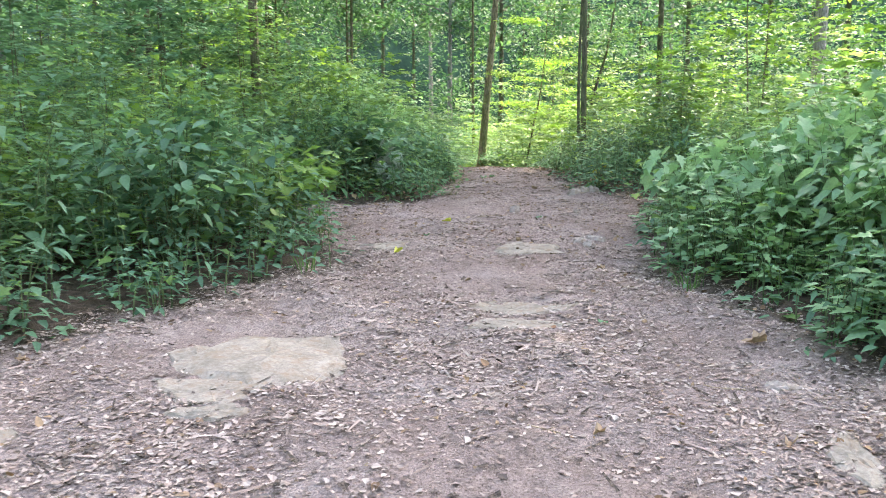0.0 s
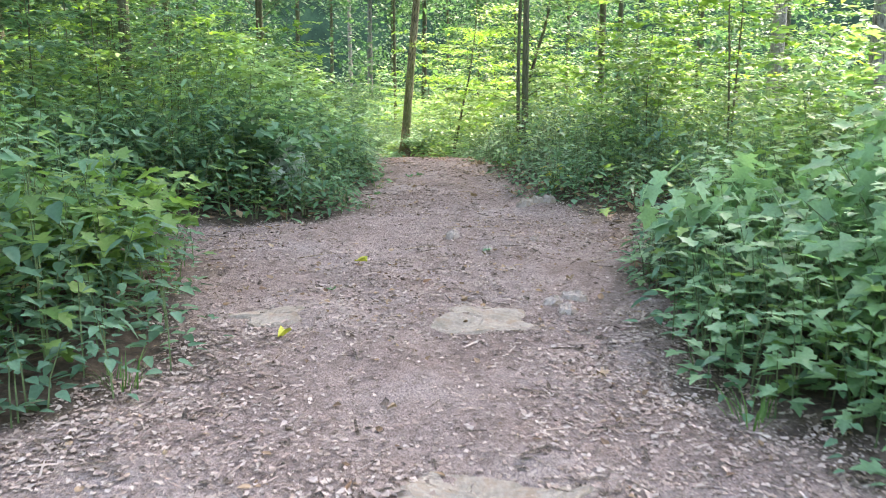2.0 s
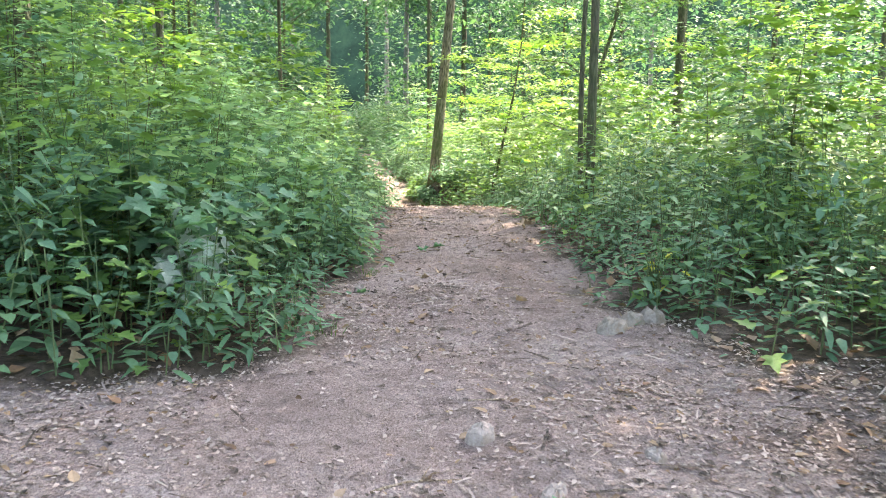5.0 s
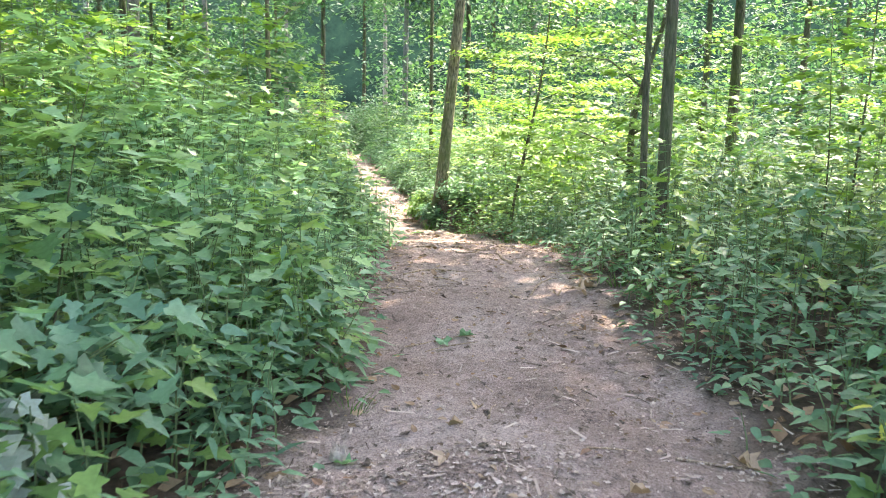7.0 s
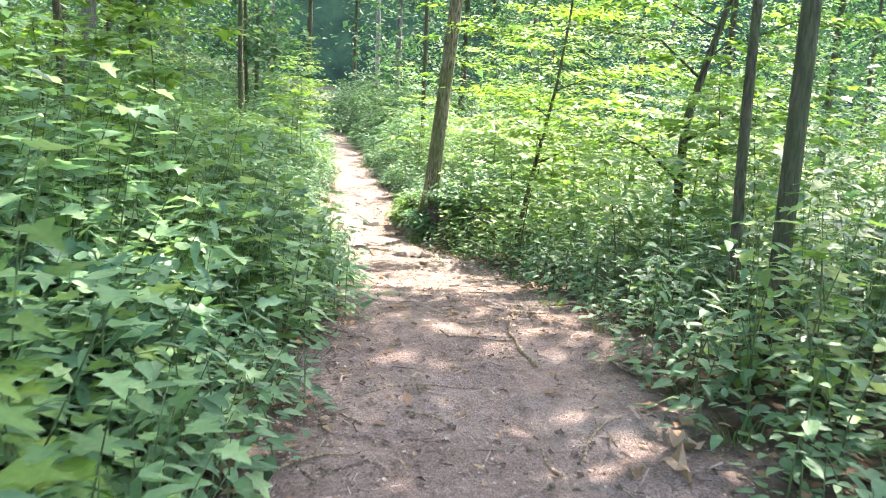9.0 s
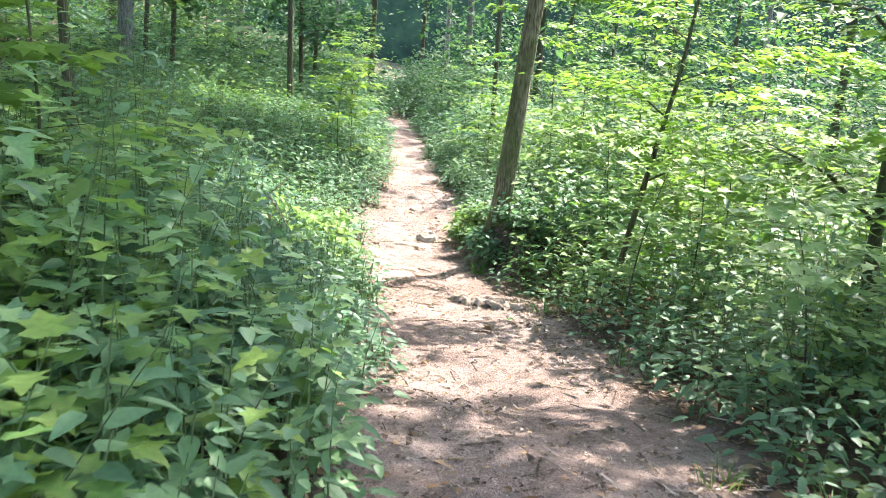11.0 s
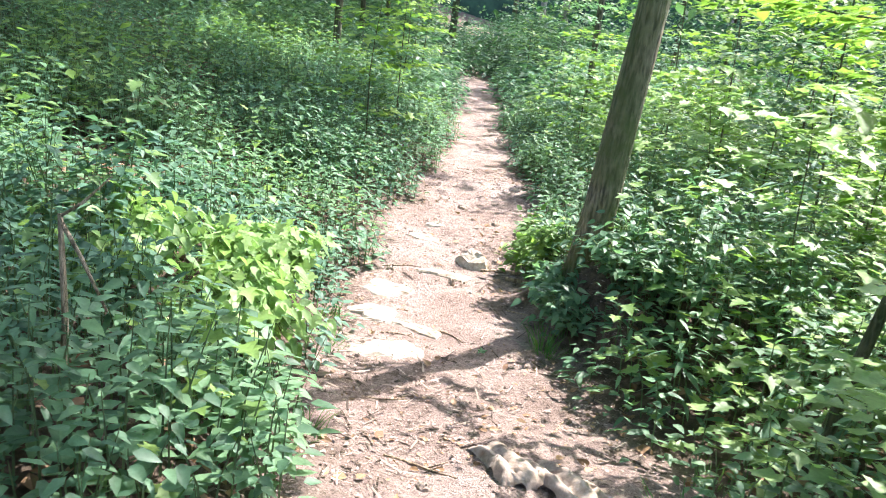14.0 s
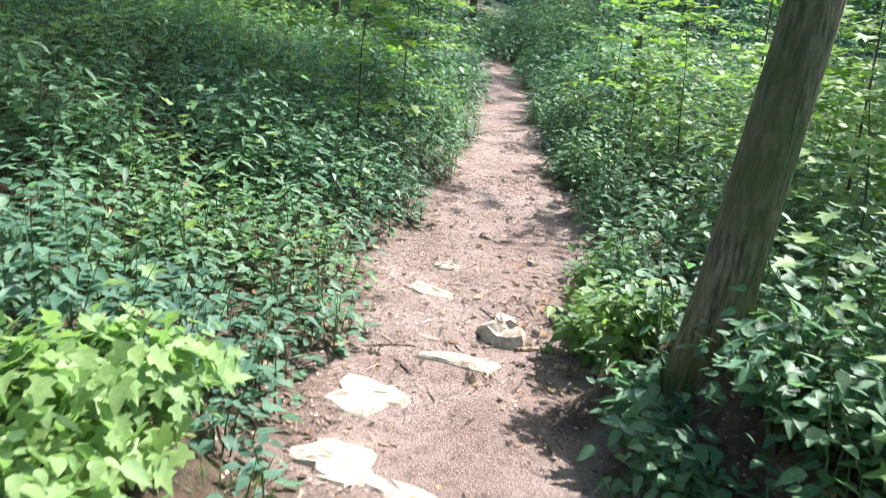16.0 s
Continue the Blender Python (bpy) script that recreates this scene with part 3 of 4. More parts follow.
def bent_tree(name, label, x, y, way, radius, mat, leaves, seed, branches, leaf=0.12):
    """An understorey tree with a bent stem given by its bends, branches as (height share, turn, reach, rise) and flat sprays of leaves."""
    g = np.random.default_rng(seed)
    root = tagged(new(name), label, "tree")
    k = np.linspace(0, len(way) - 1, 4 * len(way))
    pts = np.stack([np.interp(k, np.arange(len(way)), np.array(way, float)[:, c]) for c in range(3)], 1)
    pts[1:-1] = (pts[:-2] + 2 * pts[1:-1] + pts[2:]) / 4
    t = np.linspace(0, 1, len(pts))
    bits, place, azim = [tube(pts, radius * (1 - 0.75 * t) * (1 + 0.35 * np.exp(-t * 14)), 10, 0.04, g)], [], []
    for f, a, reach, rise in branches:
        s = np.array([np.interp(f, t, pts[:, c]) for c in range(3)])
        e = s + np.array([math.sin(radians(a)) * reach, math.cos(radians(a)) * reach, rise])
        mid = (s + e) / 2 + np.array([g.normal(0, 0.06), g.normal(0, 0.06), 0.1 * reach])
        bits.append(tube([s, mid, e], [radius * 0.42 * (1.1 - f), radius * 0.3 * (1.1 - f), 0.004], 6))
        n = leaves // len(branches)
        u = g.uniform(0.25, 1.12, n)[:, None]
        place.append(np.where(u < 0.5, s + (mid - s) * 2 * u, mid + (e - mid) * (2 * u - 1)) + g.normal(0, 1, (n, 3)) * np.array([0.24, 0.24, 0.035]) * (0.5 + 0.4 * reach))
        azim.append(radians(a) + g.normal(0, 0.9, n))
    part_of("trunk", *joined(bits), DARK_BARK, root, smooth_shade=True)
    place, azim = np.concatenate(place), np.concatenate(azim)
    n = len(place)
    part_of("leaves", *scatter(OVAL, place, azim, g.normal(-0.08, 0.18, n), g.normal(0, 0.18, n), leaf * g.uniform(0.6, 1.2, n)), mat, root, smooth_shade=True)
    root.matrix_basis = pose(x, y, float(ground_z(x, y)))
    return root


bent_tree("forked_tree", "thin dark understorey tree with a bent forked stem", 3.56, 20.98, [(0, 0, -0.1), (-0.05, 0, 0.8), (-0.06, 0, 1.7), (0.12, 0, 2.4), (0.35, 0.1, 3.1), (0.5, 0.1, 4.2), (0.7, 0.2, 5.5)], 0.055, MAPLE, 2300, 25,
          [(0.22, -70, 0.8, 0.5), (0.3, 140, 1.0, 0.3), (0.38, 30, 1.3, 0.3), (0.44, 250, 1.4, 0.4), (0.5, 100, 1.5, 0.4), (0.56, 330, 1.6, 0.3), (0.62, 190, 1.5, 0.4), (0.7, 60, 1.6, 0.3), (0.78, 280, 1.5, 0.3), (0.86, 160, 1.3, 0.3), (0.95, 20, 1.0, 0.3)])
bent_tree("slanting_tree", "thin dark tree leaning among sunlit saplings", 2.12, 23.1, [(0, 0, -0.1), (0.1, 0, 0.6), (0.25, 0, 1.4), (0.42, 0.05, 2.2), (0.55, 0.1, 3.2), (0.6, 0.1, 4.6)], 0.034, YOUNG, 1900, 26,
          [(0.35, 60, 0.9, 0.3), (0.42, 200, 0.9, 0.2), (0.5, 320, 1.1, 0.3), (0.58, 110, 1.2, 0.3), (0.66, 240, 1.2, 0.3), (0.74, 20, 1.2, 0.3), (0.82, 150, 1.1, 0.3), (0.92, 290, 0.9, 0.2)])

# crowns and trunks of the wood around, from a few kinds; the last three add shade
KINDS = [tree(np.random.default_rng(30 + i), h, r, b, FAR, l, (rn, 0), 0.08, cf, n, lf, w, "woodland_tree", 10)
         for i, (h, r, b, l, rn, cf, n, lf, w) in enumerate((
             (17, 0.2, GREY_BARK, "tall grey-barked woodland tree with a wide leafy crown", 0.01, 0.5, 2600, 0.3, 3.6),
             (15, 0.13, DARK_BARK, "tall dark woodland tree with a leafy crown", -0.02, 0.45, 2400, 0.3, 3.2),
             (11, 0.08, DARK_BARK, "slender woodland tree with low leafy limbs", 0.03, 0.22, 3000, 0.25, 2.4),
             (24, 0.17, GREY_BARK, "very tall woodland tree, its dense high crown added for shade", 0.0, 0.62, 12000, 0.44, 5.4),
             (13, 0.075, DARK_BARK, "slim dark woodland tree, its broad crown above the undergrowth added for shade", 0.02, 0.5, 5200, 0.3, 3.0),
             (18, 0.07, DARK_BARK, "slender tall woodland tree, its narrow high crown added for shade", 0.0, 0.6, 7000, 0.36, 1.5)))]
# kinds 3 to 5: unseen crowns added to keep sun off path and bank
SPOTS = [(6.2, 9.4, 3), (7.2, 13.0, 3), (8.6, 16.6, 3), (8.6, 20.4, 3), (11, 40, 1), (-7.8, 36.5, 3), (-12, 24, 0), (-14, 18, 0), (-11, 13, 1), (-15, 29, 0), (-13.5, 11, 0),
         (-6.3, 19.5, 2), (-9.5, 27, 1), (-7.2, 38, 2), (-4.3, 41, 2), (15, 33, 1), (15, 41, 1), (7.5, 46, 2), (3.2, 49, 1), (-5.2, 48, 2), (-9, 52, 0), (0.5, 58, 0), (5.5, 60, 1), (-6.6, 62.5, 0), (-12, 46, 1),
         (12, 54, 1), (-2.2, 66, 1), (9, 68, 0), (-13, 64, 1), (-14, 36, 1), (19, 46, 1), (22, 35, 1), (-3.6, 53, 1), (2.0, 63, 1), (-1.0, 74, 0), (-16, 56, 0), (6.5, 53, 2), (16, 62, 0),
         (-5.2, 27.8, 4), (-3.6, 36.0, 4), (-9.5, 28.0, 4), (-6.2, 23.2, 4), (-7.4, 36.6, 4), (-3.2, 15.4, 4), (-5.8, 17.6, 4), (-7.2, 12.4, 4),
         (1.3, 36.6, 5)]
used = set()
for i, (x, y, k) in enumerate(SPOTS):
    r = np.random.default_rng(100 + i)
    m = pose(x, y, float(ground_z(x, y)), 0, 0, float(r.uniform(0, 360))) @ Matrix.Scale(float(r.uniform(0.85, 1.2)), 4)
    ob = KINDS[k] if k not in used else copy_thing(KINDS[k], m)
    used.add(k)
    ob.matrix_basis = m
    tagged(ob, group="trees of the surrounding wood")

# young trees behind the undergrowth
YOUNG_KINDS = [sapling(np.random.default_rng(50 + i), h, m, template=t, leaf=lf, leaves=n) for i, (h, m, t, lf, n) in enumerate((
    (2.2, YOUNG, LOBE, 0.13, 360), (3.2, MAPLE, LIGHT, 0.135, 640), (4.2, YOUNG, LIGHT, 0.14, 800), (5.0, MAPLE, LIGHT, 0.15, 950), (2.6, HERB, LIGHT, 0.13, 600), (1.7, PALE, LOBE, 0.12, 300), (4.6, FAR, LIGHT, 0.15, 850)))]
for ob in YOUNG_KINDS:
    tagged(ob, "young broadleaf sapling with bright green leaves in the undergrowth", "sapling", "saplings beside the path")
r = np.random.default_rng(61)
used, count = set(), 0
while count < 170:
    x, y = float(r.uniform(-14, 15)), float(r.uniform(-1, 42))
    d = float(beside(x, y))
    k = int(r.integers(0, 6))
    if x < -2.2 and y < 21:
        k = (4, 6, 4, 1, 6, 4)[k]
    need = (0.9, 1.5, 2.0, 2.6, 1.1, 0.6, 2.2)[k]
    if d < need or bare(x, y) or (x < 0 and y > 21.5 and d < 4.5) or (y < 5 and d < 2.5) or (1 < x < 6 and 19 < y < 30 and k in (1, 2, 3)):
        continue
    m = pose(x, y, float(ground_z(x, y)), 0, 0, float(r.uniform(0, 360))) @ Matrix.Scale(float(r.uniform(0.8, 1.2)), 4)
    ob = YOUNG_KINDS[k] if k not in used else copy_thing(YOUNG_KINDS[k], m)
    used.add(k)
    ob.matrix_basis = m
    count += 1
# leafy saplings that arch over the far stretch of the path
for i, (x, y, k, size) in enumerate(((-1.5, 29.5, 0, 1.0), (-1.6, 32.0, 4, 0.9), (-1.9, 34.0, 0, 1.15), (-2.2, 36.5, 1, 0.85), (1.5, 30.6, 5, 1.1), (1.1, 32.6, 0, 0.95), (0.9, 34.5, 4, 1.0), (0.6, 37.0, 1, 0.9),
                                     (2.4, 28.2, 1, 1.0), (3.0, 26.8, 2, 0.9), (2.2, 31.0, 2, 0.9), (3.6, 30.0, 2, 1.0), (-2.4, 39.0, 1, 1.0), (-0.2, 43.0, 1, 0.8), (4.4, 25.0, 0, 1.0),
                                     (2.0, 21.7, 5, 0.9), (2.7, 22.4, 0, 0.9), (3.3, 23.6, 0, 1.1), (2.3, 24.6, 5, 1.0), (3.0, 25.6, 0, 1.0), (3.9, 24.4, 0, 1.1), (2.1, 26.8, 5, 1.1), (4.7, 22.2, 0, 1.1), (3.6, 27.8, 0, 1.1), (2.5, 29.4, 0, 1.0), (4.9, 26.6, 2, 0.9), (5.5, 24.4, 2, 0.9),
                                     (4.3, 20.0, 0, 1.0), (1.8, 28.6, 5, 1.0), (5.2, 28.6, 2, 1.0), (3.3, 18.6, 5, 1.0), (3.9, 16.2, 0, 1.0), (3.7, 13.6, 0, 1.0), (4.6, 11.4, 5, 1.3), (4.4, 8.6, 0, 1.0), (4.8, 6.6, 5, 1.3),
                                     (-2.0, 12.2, 4, 0.8), (-2.9, 12.9, 1, 0.85), (-3.7, 11.8, 4, 1.1), (-2.3, 14.0, 4, 0.9), (-3.2, 14.8, 1, 0.9), (-2.1, 15.6, 0, 1.0), (-2.8, 16.6, 1, 0.85), (-2.0, 17.4, 0, 0.95), (-3.1, 18.2, 1, 0.9), (-2.2, 19.2, 0, 1.0), (-3.6, 16.0, 4, 1.1),
                                     (-3.9, 19.4, 1, 0.9), (-4.2, 13.4, 4, 1.2), (-1.6, 18.6, 5, 1.0), (-1.7, 16.4, 5, 1.0), (-4.6, 17.2, 2, 0.9), (-3.5, 7.4, 4, 0.9), (-4.2, 8.6, 4, 1.1), (-4.4, 6.8, 6, 0.8), (-3.3, 8.6, 4, 0.8), (-5.2, 9.4, 6, 0.9), (-5.0, 11.2, 6, 0.9))):
    m = pose(x, y, float(ground_z(x, y)), 0, 0, i * 77.0) @ Matrix.Scale(size, 4)
    copy_thing(YOUNG_KINDS[k], m).matrix_basis = m


# ---- far woods: leaf clumps between the trunks ----
def far_woods():
    g = np.random.default_rng(71)
    c = []
    while len(c) < 2400:
        x, y = g.uniform(-42, 42), g.uniform(4, 78)
        if not (y > 40 or abs(x) > 9) or beside(x, y) < 1.2 or (y < 30 and abs(x) < 11):
            continue
        c.append((x, y, float(ground_z(x, y)) + abs(g.normal(0, 4.0 if y < 48 else 6.5)) + 0.3))
    c = np.array(c)
    p = np.repeat(c, 46, 0) + g.normal(0, 1, (len(c) * 46, 3)) * np.array([0.8, 0.8, 0.5])
    n = len(p)
    v, f = scatter(SIMPLE, p, g.random(n) * 6.28, g.normal(-0.25, 0.35, n), g.normal(0, 0.4, n), g.uniform(0.14, 0.36, n))
    root = tagged(new("far_woods"), "distant dark green woodland foliage behind the path", "foliage", kind="stuff")
    part_of("leaves", v, f, FAR, root)


far_woods()


def backdrop():
    m, n, l, p = material("distant_wood")
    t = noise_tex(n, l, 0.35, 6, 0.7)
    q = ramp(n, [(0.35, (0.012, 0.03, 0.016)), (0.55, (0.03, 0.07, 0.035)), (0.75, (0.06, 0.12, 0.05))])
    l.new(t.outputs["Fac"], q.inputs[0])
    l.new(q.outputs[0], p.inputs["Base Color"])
    p.inputs["Roughness"].default_value = 1.0
    k = 90
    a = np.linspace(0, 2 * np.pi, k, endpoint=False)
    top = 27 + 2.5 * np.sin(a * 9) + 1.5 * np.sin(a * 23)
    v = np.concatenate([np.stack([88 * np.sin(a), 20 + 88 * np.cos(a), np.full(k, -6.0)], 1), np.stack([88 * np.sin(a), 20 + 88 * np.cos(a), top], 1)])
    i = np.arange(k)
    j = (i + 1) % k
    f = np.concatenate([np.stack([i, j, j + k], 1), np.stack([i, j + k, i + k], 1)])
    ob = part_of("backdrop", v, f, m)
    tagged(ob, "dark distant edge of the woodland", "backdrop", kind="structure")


backdrop()


# ---- on the path: chips, stones, sticks, dead leaves ----
CHIP_SHAPE = (np.array([(-0.35, 0, 0), (0.3, 0.1, 0.12), (0.35, 0.85, 0), (-0.2, 1.05, 0.15)]), np.array([(0, 1, 2), (0, 2, 3)]))


def litter(name, label, count, y0, y1, size0, size1, mat, seed, out=0.25, template=CHIP_SHAPE, tilt=0.16):
    g = np.random.default_rng(seed)
    x, y = g.uniform(-4, 3.6, count), g.uniform(y0, y1, count)
    d = beside(x, y)
    keep = (d < out) | bare(x, y)
    keep &= g.random(count) < 0.55 + 0.45 * np.sin(x * 2.1 + 1.0) * np.sin(y * 1.7) + 0.3 * smooth(-0.6, 0.0, d)
    x, y = x[keep], y[keep]
    n = len(x)
    p = np.stack([x, y, ground_z(x, y) + 0.006], 1)
    v, f = scatter(template, p, g.random(n) * 6.28, g.normal(0.05, tilt, n), g.normal(0, tilt, n), size0 + (size1 - size0) * g.random(n) ** 2.2)
    tagged(part_of(name, v, f, mat), label, "litter", kind="stuff")


litter("wood_chips", "small pale chips, bark flakes and gravel scattered over the dirt path", 200000, 0.8, 12.5, 0.009, 0.031, CHIP, 301)
litter("wood_chips", "small chips and flakes scattered thinly over the trodden path", 110000, 12.5, 31, 0.007, 0.024, CHIP, 302)
litter("leaf_litter", "dry brown broken leaves lying on the path and its verges", 15000, 1.0, 31, 0.02, 0.06, DRY_LEAF, 303, 0.35, OVATE, 0.3)


litter("leaf_litter", "larger pale brown leaf fragments strewn over the trodden path", 5200, 7.5, 30, 0.03, 0.085, DRY_LEAF, 311, 0.3, OVATE, 0.25)
litter("wood_chips", "coarse pale wood chips and bark flakes covering the path", 45000, 0.8, 7.5, 0.012, 0.038, CHIP, 306)
SLIVER = (np.array([(-0.045, 0, 0), (0.045, 0.02, 0.03), (0.03, 1.0, 0.02), (-0.03, 0.97, 0)]), np.array([(0, 1, 2), (0, 2, 3)]))
litter("twig_litter", "thin broken twigs and bark slivers strewn over the path", 24000, 1.0, 31, 0.03, 0.13, CHIP, 305, 0.3, SLIVER, 0.08)
litter("bark_litter", "dark rotted bark bits and leaf crumbs trodden into the path", 24000, 1.0, 31, 0.012, 0.05, DARK_BITS, 307, 0.3, CHIP_SHAPE, 0.2)
litter("twig_litter", "short dark rotten twigs strewn over the path", 7000, 1.0, 31, 0.05, 0.2, DARK_BITS, 308, 0.3, SLIVER, 0.06)


def forest_litter():
    g = np.random.default_rng(304)
    x, y = g.uniform(-9, 8, 16000), g.uniform(8, 36, 16000)
    keep = beside(x, y) > 0.05
    x, y = x[keep], y[keep]
    n = len(x)
    p = np.stack([x, y, ground_z(x, y) + 0.012], 1)
    v, f = scatter(SIMPLE, p, g.random(n) * 6.28, g.normal(0.1, 0.3, n), g.normal(0, 0.3, n), g.uniform(0.05, 0.13, n))
    tagged(part_of("leaf_litter", v, f, DRY_LEAF), "brown dead leaves covering the soil under the undergrowth", "litter", kind="stuff")


forest_litter()


def stone(name, label, x, y, sx, sy, h, turn=0.0, seed=0, mat=STONE, sharp=0.25, category="stone"):
    """A weathered stone: broken outline, flat or humped top, bevelled rim, sunk a little into the ground."""
    g = np.random.default_rng(seed + 900)
    k = 12 if h > 0.05 else 18
    a = np.linspace(0, 2 * np.pi, k, endpoint=False) + g.normal(0, 0.07, k)
    out = 1 + sharp * (0.5 * np.sin(2 * a + g.random() * 6) + 0.45 * np.sin(3 * a + g.random() * 6) + 0.3 * np.sin(5 * a + g.random() * 6) + g.normal(0, 0.2, k))
    rings = [(1.12, -0.6), (1.0, 0.3), (0.88, 0.75), (0.6, 0.95), (0.28, 1.02)]
    v = []
    for s, z in rings:
        zz = h * z * (1 + 0.16 * g.normal(0, 1, k)) + g.normal(0, 0.004, k) if z > 0 else np.full(k, h * z)
        v.append(np.stack([sx * 0.5 * out * s * np.cos(a), sy * 0.5 * out * s * np.sin(a), zz], 1))
    v = np.concatenate(v + [np.array([[0, 0, h * 1.02]])])
    f = []
    for i in range(len(rings) - 1):
        for j in range(k):
            p, q = i * k + j, i * k + (j + 1) % k
            f += [(p, q, q + k), (p, q + k, p + k)]
    o = (len(rings) - 1) * k
    f += [(o + j, o + (j + 1) % k, len(v) - 1) for j in range(k)]
    c, w = math.cos(radians(turn)), math.sin(radians(turn))
    v[:, :2] = v[:, :2] @ np.array([[c, w], [-w, c]])
    base = float(ground_z(x, y))
    v[:, 2] += ground_z(x + v[:, 0], y + v[:, 1]) - base
    ob = part_of(name, v, f, mat)
    ob.location = (x, y, base)
    return tagged(ob, label, category)


FLAT = "flat pale stone slab set in the dirt path"
for i, (x, y, sx, sy, h, turn) in enumerate(((-0.86, 4.24, 0.66, 0.78, 0.05, 10), (-1.05, 3.76, 0.42, 0.28, 0.024, -5), (-0.98, 3.5, 0.28, 0.14, 0.018, 4), (-1.24, 4.25, 0.2, 0.28, 0.024, 30), (-1.85, 3.2, 0.3, 0.3, 0.02, 40), (1.5, 3.02, 0.16, 0.34, 0.02, -12),
                                             (0.46, 5.36, 0.5, 0.3, 0.028, -8), (0.72, 5.3, 0.24, 0.14, 0.02, 15), (0.42, 4.88, 0.48, 0.24, 0.022, 8), (0.76, 7.48, 0.58, 0.42, 0.03, -12), (-0.5, 7.62, 0.42, 0.3, 0.025, 20),
                                             (-0.32, 25.5, 0.36, 0.3, 0.05, 20), (-0.28, 24.82, 0.34, 0.26, 0.05, -10), (0.02, 24.68, 0.36, 0.18, 0.04, -25), (-0.03, 24.05, 0.34, 0.34, 0.02, 10), (-0.3, 27.0, 0.28, 0.2, 0.04, 0), (-0.28, 27.6, 0.18, 0.14, 0.04, 0), (0.05, 26.05, 0.34, 0.14, 0.04, 12))):
    # slabs before y 9 take the copy darkened for the shaded stretch
    tagged(stone("stone_slab", FLAT, x, y, sx * 1.1, sy * 1.15, 0.006 + h * 0.35, turn, i, SHADED_STONE if y < 9 else STONE, 0.28), group="slabs in the path")
for i, (x, y, s, h) in enumerate(((1.4, 7.85, 0.17, 0.04), (1.24, 7.76, 0.14, 0.03), (1.3, 7.62, 0.15, 0.03), (1.45, 8.05, 0.12, 0.03), (0.82, 9.9, 0.12, 0.06), (1.05, 9.42, 0.12, 0.025), (1.5, 9.7, 0.1, 0.03), (1.72, 11.42, 0.2, 0.06), (1.86, 11.5, 0.16, 0.07), (2.02, 11.62, 0.2, 0.08),
                                   (0.19, 12.44, 0.1, 0.05), (1.55, 3.8, 0.16, 0.02), (0.45, 22.3, 0.08, 0.02), (0.3, 27.9, 0.12, 0.04), (-0.4, 26.0, 0.1, 0.03), (0.12, 25.85, 0.06, 0.04), (-0.1, 28.4, 0.12, 0.04), (0.5, 24.3, 0.07, 0.02), (-0.35, 23.6, 0.12, 0.03))):
    tagged(stone("stone", "small rounded pale stone lying on the path", x, y, s, s * 0.75, h, i * 47, i + 40, SHADED_STONE if 11 < y < 12 else PINK_STONE, 0.15), group="stones on the path")


def jagged_rock(x, y, length, width, height, turn, seed):
    """A weathered ledge: long ridges side by side with broken steps between them, standing out of the dirt."""
    g = np.random.default_rng(seed)
    n, m = 22, 16
    u, w = np.meshgrid(np.linspace(-1, 1, n), np.linspace(-1, 1, m))
    rim = 1 - np.clip(np.maximum(np.abs(u) ** 3.0 + 0.12 * np.sin(w * 7 + seed), np.abs(w) ** 3.0 + 0.14 * np.sin(u * 6)), 0, 1)
    ridge = 0.55 + 0.45 * np.abs(np.sin(w * 3.6 + 0.5 * u + seed)) ** 0.6 - 0.18 * np.floor(2.2 * (u + 1 + 0.3 * np.sin(w * 5)))/2
    z = height * rim ** 0.4 * np.clip(ridge + g.normal(0, 0.03, u.shape), 0.12, 1.3) - 0.012
    px = u * length / 2 * (1 + 0.1 * np.sin(w * 4 + seed)) + g.normal(0, 0.005, u.shape)
    py = w * width / 2 * (1 + 0.16 * np.sin(u * 3 + seed * 2)) + g.normal(0, 0.004, u.shape)
    c, s = math.cos(radians(turn)), math.sin(radians(turn))
    vx, vy = c * px - s * py, s * px + c * py
    base = float(ground_z(x, y))
    z = z + ground_z(x + vx, y + vy) - base
    i = (np.arange(m - 1)[:, None] * n + np.arange(n - 1)).ravel()
    ob = part_of("rock", np.stack([vx, vy, z], 2).reshape(-1, 3), np.concatenate([np.stack([i, i + 1, i + n + 1], 1), np.stack([i, i + n + 1, i + n], 1)]), PINK_STONE, smooth_shade=True)
    ob.location = (x, y, base)
    return tagged(ob, "jagged grey ledge of rock breaking out of the path", "rock")


jagged_rock(0.76, 22.62, 0.42, 0.2, 0.1, 118, 2)
jagged_rock(0.99, 22.52, 0.5, 0.2, 0.11, 124, 5)
stone("rock", "pale angular rock with a dark broken side", 0.22, 26.5, 0.32, 0.2, 0.09, -20, 82, STONE, 0.35, "rock")


